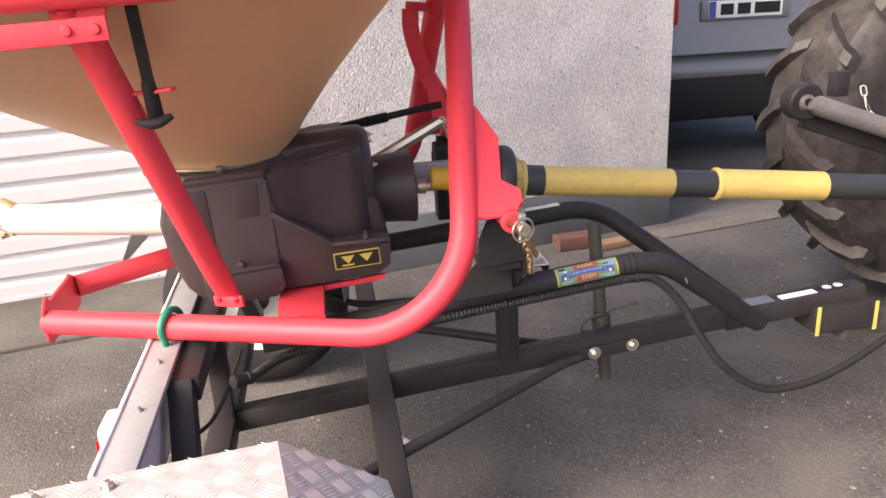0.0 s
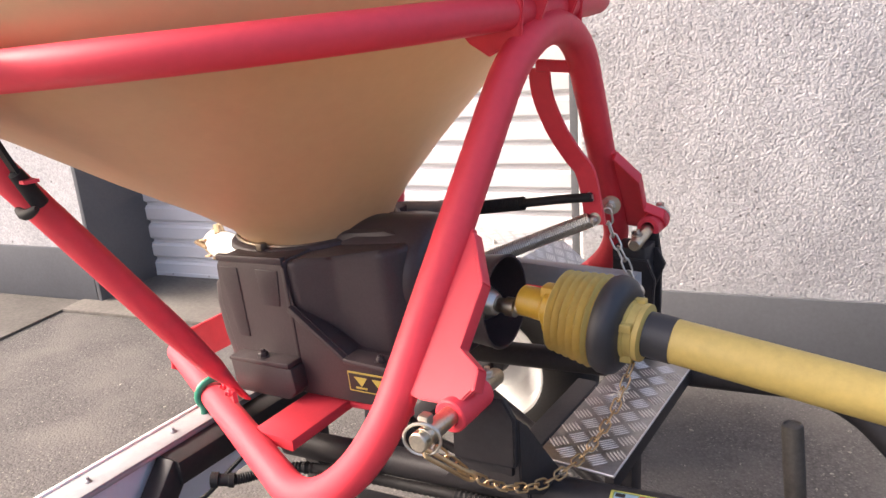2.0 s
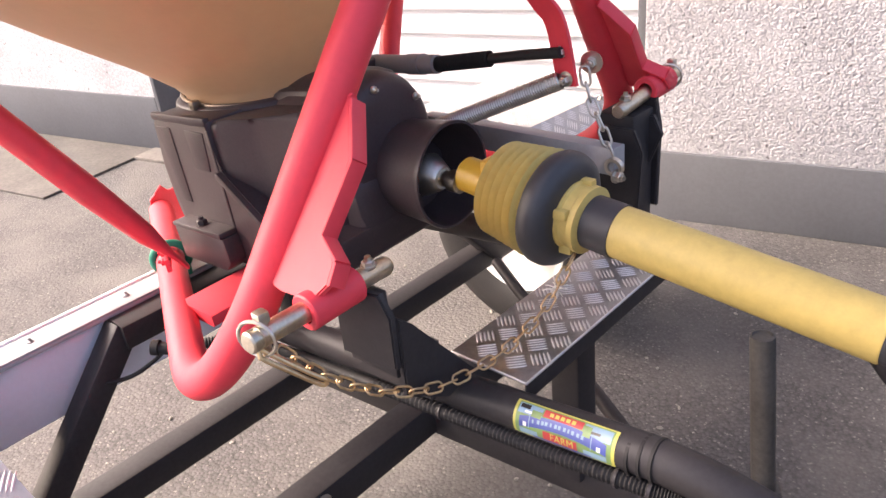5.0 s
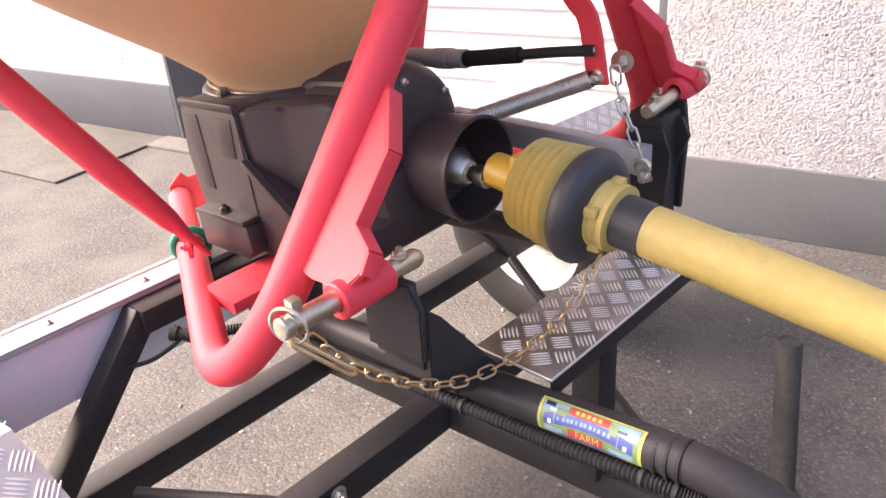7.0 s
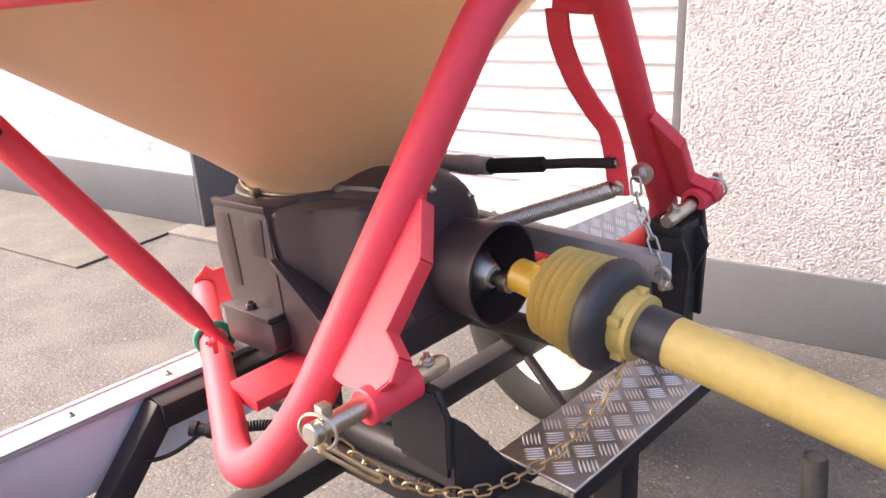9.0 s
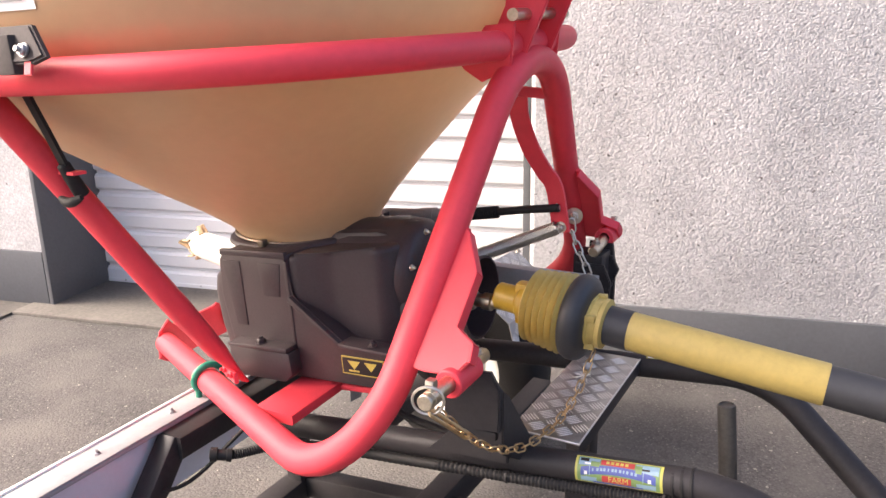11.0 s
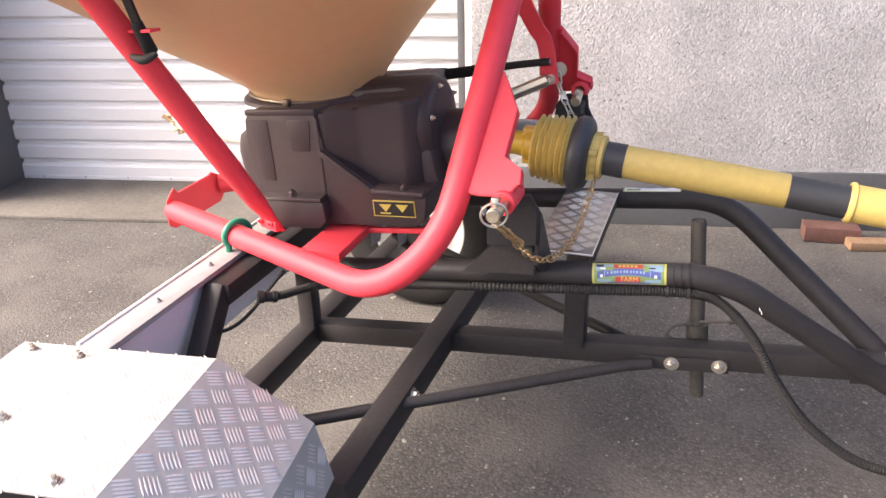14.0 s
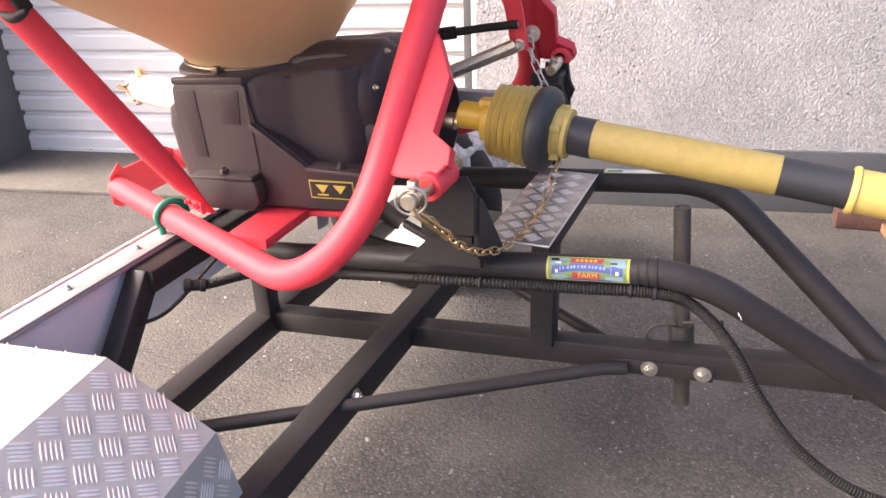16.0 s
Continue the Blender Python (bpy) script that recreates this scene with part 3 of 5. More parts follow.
s_part("carrier_rail", bar(V(-0.70, -0.185, 0.678), V(-0.565, -0.185, 0.688), 0.012, 0.012, 0.002), RED, spreader)


def hopper():
    hop = bmesh.new()
    # levels: height, front, back, half width
    # rim is out of view; walls above 1.6 drawn tall to lengthen the shadow
    shape = [(0.930, -0.730, -1.030, 0.150), (0.960, -0.729, -1.031, 0.151), (0.980, -0.720, -1.050, 0.165), (1.02, -0.692, -1.118, 0.208), (1.10, -0.628, -1.262, 0.314),
             (1.20, -0.538, -1.418, 0.440), (1.27, -0.470, -1.516, 0.542), (1.315, -0.424, -1.567, 0.592), (1.345, -0.394, -1.596, 0.622), (1.38, -0.376, -1.610, 0.637),
             (1.46, -0.366, -1.620, 0.650), (1.60, -0.353, -1.633, 0.665), (1.96, -0.345, -1.641, 0.673), (1.97, -0.325, -1.661, 0.693), (1.995, -0.325, -1.661, 0.693), (2.0, -0.351, -1.635, 0.667), (1.55, -0.366, -1.618, 0.65)]
    levels = [(z, (f + r) / 2, (f - r) / 2, ry) for z, f, r, ry in shape]
    rings = []
    for z, cx, rx, ry in levels:
        e = 2.0 + 0.35 * min(1, max(0, (z - 1.0) / 0.35))
        row = []
        for i in range(72):
            a = 2 * math.pi * i / 72
            c, s = math.cos(a), math.sin(a)
            k = (abs(c) ** e + abs(s) ** e) ** (-1 / e)
            row.append(hop.verts.new(V(cx + rx * k * c, -0.010 + ry * k * s, z - 0.004)))
        rings.append(row)
    for A, B in zip(rings, rings[1:]):
        for i in range(72):
            hop.faces.new((A[i], A[(i + 1) % 72], B[(i + 1) % 72], B[i]))
    shell = s_part("hopper", hop, TAN, spreader, "tan plastic hopper cone with a dull sheen", smooth=60)
    lip = lathe([(0.0, 0.148), (0.0, 0.158), (0.003, 0.161), (0.006, 0.158), (0.007, 0.1535)], V(-0.880, -0.010, 0.942), (0, 0, 1), 48)
    s_part("neck_band", lip, PLASTIC, shell, "dark seat round the hopper neck")
    loop = [V(-0.880 + 0.1565 * math.cos(a), -0.010 + 0.1565 * math.sin(a), 0.953 + 0.002 * math.sin(2 * a)) for a in [2 * math.pi * i / 60 for i in range(60)]]
    wire = s_part("clamp_wire", sweep(loop, 0.0032, 8, closed=True), OLDWIRE, shell, "dull steel clamp wire round the hopper neck")
    s_part("clamp_knot", block(V(-0.878, -0.182, 0.947), V(-0.862, -0.166, 0.962), 0.004), OLDWIRE, wire)
    # brackets that hold the hopper lip to the ring
    for x in (-0.925, -0.775):
        o = V(x, -0.671, 1.352)
        lie = V(0, 0.28, 0.96)
        br = s_part("bracket", plate([(-0.056, -0.022), (0.046, -0.022), (0.074, -0.014), (0.040, 0.026), (-0.064, 0.026)], 0.012, o, (1, 0, 0), lie, 0.003), MATTPLASTIC, shell, "black moulded hopper bracket")
        s_part("foot", block(o + V(-0.022, -0.013, -0.033), o + V(0.014, 0.012, 0.016), 0.004), MATTPLASTIC, br)
        for dx in (-0.037, 0.037):
            s_part("bolt", hexbolt(o + V(dx, -0.009, -0.004), (0, -0.96, 0.28), 0.013, 0.007, 0.009), GALV, br)
            s_part("tab", plate([(-0.009, -0.012), (0.006, -0.012), (0.004, 0.014), (-0.010, 0.012)], 0.004, o + V(dx + 0.004, -0.008, -0.022), (1, 0, 0), (0, 0.3, 1), 0.001), RED, br)
    # rubber strap with its toggle, hooked on the strut
    st = [sl(-0.893, -0.572, 1.262), sl(-0.895, -0.546, 1.200), sl(-0.897, -0.522, 1.140)]
    strap = s_part("strap", sweep(smooth_curve(st, 12), 1.0, section=[(-0.008, -0.003), (0.008, -0.003), (0.008, 0.003), (-0.008, 0.003)], up=(0, -1, 0.3)), RUBBER, shell, "black rubber hopper strap")
    p = sl(-0.898, -0.516, 1.130)
    s_part("toggle", lathe([(-0.028, 0.006), (-0.025, 0.012), (0.01, 0.011), (0.03, 0.010), (0.034, 0.005)], p, sl(-0.893, -0.582, 1.258) - p, 16), RUBBER, strap)
    s_part("grip", sweep(smooth_curve([p + V(-0.026, -0.01, -0.026), p + V(0, -0.014, -0.031), p + V(0.026, -0.01, -0.022)], 8), [0.004, 0.006, 0.007, 0.008, 0.008, 0.008, 0.007, 0.006, 0.004], 10), RUBBER, strap)
    s_part("hook", bar(p + V(-0.03, 0.005, 0.012), p + V(0.035, -0.012, 0.016), 0.02, 0.005, 0.001), RED, strap)
    # maker's label: pale sheet with plain bars
    def on_shell(x0, x1, z0, z1, out, mat, name, parent):
        bm = bmesh.new()
        cols = []
        for i in range(9):
            x = x0 + (x1 - x0) * i / 8
            row = []
            for z in (z0, z1):
                f = min(1.0, max(0.0, (z - 1.38) / 0.30))
                rx, ry, e = 0.617 + 0.028 * f, 0.637 + 0.033 * f, 2.35
                y = -ry * (1 - min(0.999, abs((x + 0.993) / rx)) ** e) ** (1 / e) - out
                row.append(bm.verts.new(V(x, y - 0.010, z - 0.004)))
            cols.append(row)
        for A, B in zip(cols, cols[1:]):
            bm.faces.new((A[0], B[0], B[1], A[1]))
        return s_part(name, bm, mat, parent)
    sheet = on_shell(-1.12, -0.775, 1.402, 1.56, 0.003, WHITE, "label", shell)
    sheet["label"] = "white maker's label with red lettering bars"
    on_shell(-1.08, -0.805, 1.448, 1.535, 0.0045, INKRED, "red_bar", sheet)
    on_shell(-1.10, -0.875, 1.431, 1.438, 0.0045, INKBLACK, "black_bar", sheet)
    on_shell(-0.850, -0.795, 1.431, 1.438, 0.0045, INKBLACK, "black_bar", sheet)
    on_shell(-1.10, -0.79, 1.413, 1.419, 0.0045, INKGREY, "grey_bar", sheet)


hopper()


def gearbox():
    # the housing sits nose-up in its frame
    tip = Matrix.Translation((-0.754, -0.014, 0.857)) @ Matrix.Rotation(radians(-2.0), 4, "Y") @ Matrix.Translation((0.75, 0, -0.862))

    def s_part(name, bm, mat, parent, label="", smooth=40):
        bm.transform(S @ tip)
        return part(name, bm, mat, parent, label, smooth)
    # moulded housing: a body under the neck, a drum in front of it and a horn round the input shaft
    def prism(outline, y_near, y_far, bev):
        m = bmesh.new()
        a = [m.verts.new(V(x, y_near, z)) for x, z in outline]
        b = [m.verts.new(V(x, y_far, z)) for x, z in outline]
        m.faces.new(a[::-1])
        m.faces.new(b)
        n = len(outline)
        for i in range(n):
            m.faces.new((a[i], a[(i + 1) % n], b[(i + 1) % n], b[i]))
        bmesh.ops.bevel(m, geom=list(m.edges), offset=bev, segments=2, affect="EDGES", profile=0.5)
        return m
    lower = [(-0.950, 0.936), (-0.958, 0.86), (-0.938, 0.715), (-0.925, 0.700), (-0.580, 0.703), (-0.553, 0.72), (-0.545, 0.775), (-0.664, 0.787), (-0.772, 0.870), (-0.772, 0.955), (-0.935, 0.955)]
    body = s_part("gearbox", prism(lower, -0.200, 0.195, 0.006), PLASTIC, spreader, "black moulded plastic gearbox housing")
    # shoulder that turns inwards from the box to the drum
    sh = bmesh.new()
    plan = [(-0.80, -0.190), (-0.765, -0.196), (-0.70, -0.160), (-0.600, -0.148), (-0.578, -0.12), (-0.578, 0.06), (-0.80, 0.16)]
    lo = [sh.verts.new(V(x, y, 0.76)) for x, y in plan]
    hi = [sh.verts.new(V(x, y, 0.950 + (x + 0.80) * 0.06 - 0.10 * max(0.0, y))) for x, y in plan]
    sh.faces.new(lo)
    sh.faces.new(hi[::-1])
    for i in range(len(plan)):
        k = (i + 1) % len(plan)
        sh.faces.new((lo[i], hi[i], hi[k], lo[k]))
    bmesh.ops.bevel(sh, geom=list(sh.edges), offset=0.013, segments=3, affect="EDGES", profile=0.5)
    s_part("shoulder", sh, PLASTIC, body)
    # rounded back of the housing, from which the spout comes
    bk = bmesh.new()
    rows = []
    for z, reach in ((0.705, 0.020), (0.73, 0.050), (0.79, 0.072), (0.86, 0.078), (0.895, 0.066), (0.915, 0.030)):
        rows.append([bk.verts.new(V(-0.912 - (reach + 0.030) * math.cos(a) ** 0.35, 0.196 * math.sin(a), z)) for a in [radians(-88 + 176 * i / 20) for i in range(21)]])
    for A, B in zip(rows, rows[1:]):
        for i in range(20):
            bk.faces.new((A[i], A[i + 1], B[i + 1], B[i]))
    bk.faces.new(rows[0][::-1])
    bk.faces.new(rows[-1])
    s_part("rear_cover", bk, PLASTIC, body, "", 50)
    # round seat that the hopper's neck stands in
    s_part("neck_seat", lathe([(0.0, 0.170), (0.006, 0.168), (0.009, 0.164), (0.010, 0.150), (0.0, 0.150)], V(-0.876, 0.004, 0.950), (0, 0, 1), 48), PLASTIC, body)
    # pale agitator blades that show under the housing
    for x, y, turn in ((-0.722, -0.10, 0.9), (-0.657, -0.10, 1.0)):
        s_part("spinner_blade", plate([(-0.016, -0.036), (0.008, -0.030), (0.018, 0.004), (0.006, 0.040), (-0.008, 0.036)], 0.003, V(x, y, 0.650), (math.cos(turn), math.sin(turn), 0), (0.12, 0.25, 0.96)), GALV, body, "pale galvanised spinner blade")
    # raised edge on the box's top, open towards the drum
    s_part("top_edge", prism([(-0.944, 0.945), (-0.944, 0.958), (-0.775, 0.960), (-0.775, 0.945)], -0.202, -0.190, 0.003), PLASTIC, body)
    # rounded drum over the drive, bulging towards its face
    hood = lathe([(0.0, 0.0), (0.0, 0.094), (0.03, 0.100), (0.135, 0.104), (0.160, 0.102), (0.174, 0.094), (0.180, 0.084), (0.181, 0.06), (0.181, 0.0)], V(-0.737, -0.022, 0.886), (1, 0, 0), 48)
    drum = s_part("hood", hood, PLASTIC, body, "round black drum cover over the drive", 35)
    for a in (35, 100, 160):
        q = V(-0.557, -0.022 + 0.083 * math.cos(radians(a)), 0.886 + 0.083 * math.sin(radians(a)))
        s_part("bolt", hexbolt(q, (1, 0, 0), 0.010, 0.005, 0.006), ZINC, drum)
    # saddle between the box's roof and the drum, and the lower skirt in front
    s_part("saddle", prism([(-0.790, 0.90), (-0.790, 0.952), (-0.735, 0.972), (-0.640, 0.978), (-0.600, 0.972), (-0.600, 0.90)], -0.085, 0.060, 0.012), PLASTIC, body)
    s_part("skirt", prism([(-0.610, 0.720), (-0.610, 0.860), (-0.556, 0.850), (-0.546, 0.780), (-0.550, 0.720)], -0.118, 0.115, 0.018), PLASTIC, body)
    horn = lathe([(0.0, 0.068), (0.004, 0.076), (0.03, 0.077), (0.096, 0.0825), (0.102, 0.0845), (0.106, 0.0835), (0.106, 0.0795), (0.03, 0.070), (0.0, 0.058), (0.0, 0)], V(-0.575, 0.010, 0.829), (1, 0.03, -0.045), 44)
    s_part("shaft_guard", horn, PLASTIC, body, "black plastic guard horn round the shaft")
    # ledges, ribs and panels on the near face
    y0 = -0.200
    ledge = s_part("ledge", prism([(-0.928, 0.764), (-0.775, 0.764), (-0.775, 0.775), (-0.928, 0.772)], y0 - 0.034, y0 + 0.01, 0.003), PLASTIC, body)
    s_part("bolt", hexbolt(V(-0.850, y0 - 0.018, 0.773), (0, 0, 1), 0.016, 0.010, 0.012), PLASTIC, ledge)
    s_part("step", prism([(-0.925, 0.702), (-0.790, 0.702), (-0.770, 0.720), (-0.772, 0.765), (-0.928, 0.765)], y0 - 0.032, y0 + 0.01, 0.005), PLASTIC, body)
    ledge2 = s_part("ledge", prism([(-0.665, 0.782), (-0.548, 0.776), (-0.548, 0.786), (-0.665, 0.792)], y0 - 0.012, y0 + 0.03, 0.003), PLASTIC, body)
    s_part("bolt", hexbolt(V(-0.595, y0 + 0.004, 0.789), (0, 0, 1), 0.013, 0.008, 0.010), PLASTIC, ledge2)
    s_part("rib", prism([(-0.778, 0.864), (-0.772, 0.874), (-0.768, 0.872), (-0.664, 0.792), (-0.664, 0.780)], y0 - 0.010, y0 + 0.03, 0.002), PLASTIC, body)
    s_part("rib", prism([(-0.783, 0.775), (-0.775, 0.775), (-0.772, 0.94), (-0.780, 0.94)], y0 - 0.0018, y0 + 0.01, 0.0015), PLASTIC, body)
    s_part("panel", prism([(-0.925, 0.80), (-0.895, 0.80), (-0.893, 0.935), (-0.940, 0.935)], y0 - 0.0016, y0 + 0.01, 0.0015), PLASTIC, body)
    s_part("panel", prism([(-0.842, 0.868), (-0.800, 0.868), (-0.790, 0.935), (-0.846, 0.935)], y0 - 0.0016, y0 + 0.01, 0.0015), PLASTIC, body)
    # hazard label: yellow border, two triangles over bars
    c = V(-0.620, y0 - 0.0015, 0.746)
    lab = s_part("hazard_label", block(c + V(-0.048, -0.0006, -0.018), c + V(0.048, 0.001, 0.018)), PICTO, body, "black and yellow pictogram label", 0)
    s_part("field", block(c + V(-0.0455, -0.0014, -0.0155), c + V(0.0455, -0.0004, 0.0155)), INKBLACK, lab, "", 0)
    for dx in (-0.019, 0.019):
        s_part("triangle", plate([(-0.014, 0.009), (0.014, 0.009), (0, -0.008)], 0.0008, c + V(dx, -0.0018, 0.001), (1, 0, 0), (0, 0, 1), 0), PICTO, lab, "", 0)
    s_part("small_bar", block(c + V(-0.032, -0.0022, -0.0115), c + V(-0.008, -0.0014, -0.0085)), PICTO, lab, "", 0)
    # input shaft end with its bright cone
    o, ax = (S @ tip).inverted() @ V(-0.512, 0.019, 0.832), V(1, -0.034, -0.06)
    s_part("shaft_cone", lathe([(0, 0), (0, 0.033), (0.004, 0.034), (0.030, 0.021), (0.034, 0.017), (0.034, 0)], o, ax, 24), ZINC, body, "bright machined shaft collar")
    s_part("input_shaft", lathe([(0.03, 0.013), (0.05, 0.013), (0.052, 0.017), (0.07, 0.017), (0.072, 0.012), (0.12, 0.012)], o, ax, 16), PINSTEEL, body)
    # spout reaching out at the back
    back = (S @ tip).inverted()
    p0, p1 = back @ V(-0.93, 0.06, 0.790), back @ V(-1.45, 0.225, 0.786)
    s_part("spout_socket", lathe([(0, 0.075), (0.05, 0.072), (0.055, 0.062), (0.055, 0.05)], p0, p1 - p0, 28), PLASTIC, body)
    d = p1 - p0
    L = d.length
    s_part("spout", lathe([(0.0, 0.040), (L - 0.04, 0.037), (L, 0.036), (L, 0.033), (0.1, 0.033)], p0, d, 28), WHITEPVC, spreader, "cream plastic spreading spout with a worn end")
    bm = bmesh.new()
    rnd = random.Random(4)
    dn = d.normalized()
    for i in range(9):
        a = rnd.uniform(0, 6.28)
        q = p1 + V(0, math.cos(a), math.sin(a)) * 0.036 - dn * rnd.uniform(0.0, 0.05)
        bar(q, q + dn * rnd.uniform(0.015, 0.045) + V(0, rnd.uniform(-0.02, 0.02), rnd.uniform(-0.02, 0.02)), rnd.uniform(0.008, 0.02), rnd.uniform(0.004, 0.01), 0.002, bm=bm)
    s_part("frayed_end", bm, STRAW, spreader, "frayed tan remains at the spout's end")


gearbox()


def lever():
    # S-bent flat lever hanging from the arch, with its spring and cable
    pts = [V(-0.440, 0.130, 1.222), V(-0.440, 0.141, 1.175), V(-0.425, 0.160, 1.115), V(-0.405, 0.184, 1.065), V(-0.385, 0.193, 1.03), V(-0.370, 0.198, 0.938)]
    lv = part("lever", sweep(smooth_curve(pts, 24), 1.0, section=[(-0.019, -0.003), (0.019, -0.003), (0.019, 0.003), (-0.019, 0.003)], up=(0, -1, 0)), RED, spreader, "S-bent red shut-off lever")
    part("stop", bar((-0.445, 0.128, 1.228), (-0.395, 0.155, 1.222), 0.02, 0.02, 0.003), RED, lv)
    part("bolt", hexbolt((-0.377, 0.194, 0.991), (0, -1, 0), 0.012, 0.009, 0.009), ZINC, lv)
    part("bolt", hexbolt((-0.370, 0.194, 0.950), (0, -1, 0), 0.014, 0.012, 0.012), ZINC, lv)
    a, b = V(-0.575, 0.105, 0.868), V(-0.374, 0.190, 0.950)
    d, L = (b - a).normalized(), (b - a).length
    u = d.orthogonal().normalized()
    w = d.cross(u)
    turns = 58
    helix = [a + d * (L * 0.985 * i / (turns * 8)) + (u * math.cos(i * math.pi / 4) + w * math.sin(i * math.pi / 4)) * 0.0128 for i in range(turns * 8 + 1)]
    part("spring", sweep(helix, 0.0024, 5), ZINC, spreader, "coiled steel return spring")
    part("spring_rod", sweep([a, a + d * L], 0.005, 8), ZINC, spreader)
    cab = [V(-0.80, 0.20, 0.934), V(-0.70, 0.192, 0.943), V(-0.621, 0.181, 0.953)]
    sleeve = part("cable_sleeve", sweep(cab, 0.0165, 16), GREYSLEEVE, spreader, "grey ribbed control cable sleeve")
    part("collar", sweep([V(-0.70, 0.192, 0.943), V(-0.66, 0.187, 0.948)], 0.0185, 16), GREYSLEEVE, sleeve)
    c0, c1 = V(-0.621, 0.181, 0.953), V(-0.505, 0.182, 0.972)
    n = 22
    prof = []
    for i in range(n):
        x = (c1 - c0).length * i / n
        prof += [(x, 0.0105), (x + 0.0016, 0.0135), (x + 0.0036, 0.0135), (x + 0.0045, 0.0105)]
    part("bellows", lathe(prof, c0, c1 - c0, 14), RUBBER, spreader, "black ribbed cable bellows")
    part("cable_rod", sweep([c1, V(-0.44, 0.183, 0.983), V(-0.372, 0.184, 0.992)], 0.0085, 12), RUBBER, spreader)


lever()


def hitch_pin(p, q):
    """Lower link pin from its outer end p to its inner end q, with groove and linch pin ring."""
    L = (q - p).length
    ax = (q - p).normalized()
    t = thing("hitch_pin", p, "plated steel lower hitch pin with a linch pin ring", "hitch pin", "hitch pins")
    part("pin", lathe([(0, 0), (0, 0.0105), (0.002, 0.0122), (0.010, 0.0122), (0.0105, 0.0112), (0.013, 0.0112), (0.0135, 0.0122), (L - 0.006, 0.0122), (L, 0.0095), (L, 0)], p, ax, 24), PINSTEEL, t)
    part("bolt", hexbolt(p + ax * (L - 0.03) + V(0, 0, 0.011), (0, 0, 1), 0.014, 0.008, 0.010), ZINC, t)
    c = p + ax * 0.022
    part("linch_pin", lathe([(-0.026, 0), (-0.026, 0.005), (0.020, 0.005), (0.024, 0.004), (0.024, 0)], c, (0.1, 0, 1), 12), ZINC, t)
    part("linch_head", block(c + V(-0.007, -0.007, 0.014), c + V(0.007, 0.007, 0.028), 0.003), ZINC, t)
    loop = [c + V(0.0205 * math.cos(a), -0.010 + 0.008 * math.cos(a), 0.0205 * math.sin(a)) for a in [2 * math.pi * i / 28 for i in range(28)]]
    part("ring", sweep(loop, 0.0021, 7, closed=True), ZINC, t)
    return t


hitch_pin(V(-0.326, -0.446, 0.853), V(-0.335, -0.240, 0.845))
hitch_pin(V(-0.345, 0.502, 0.886), V(-0.322, 0.262, 0.884))

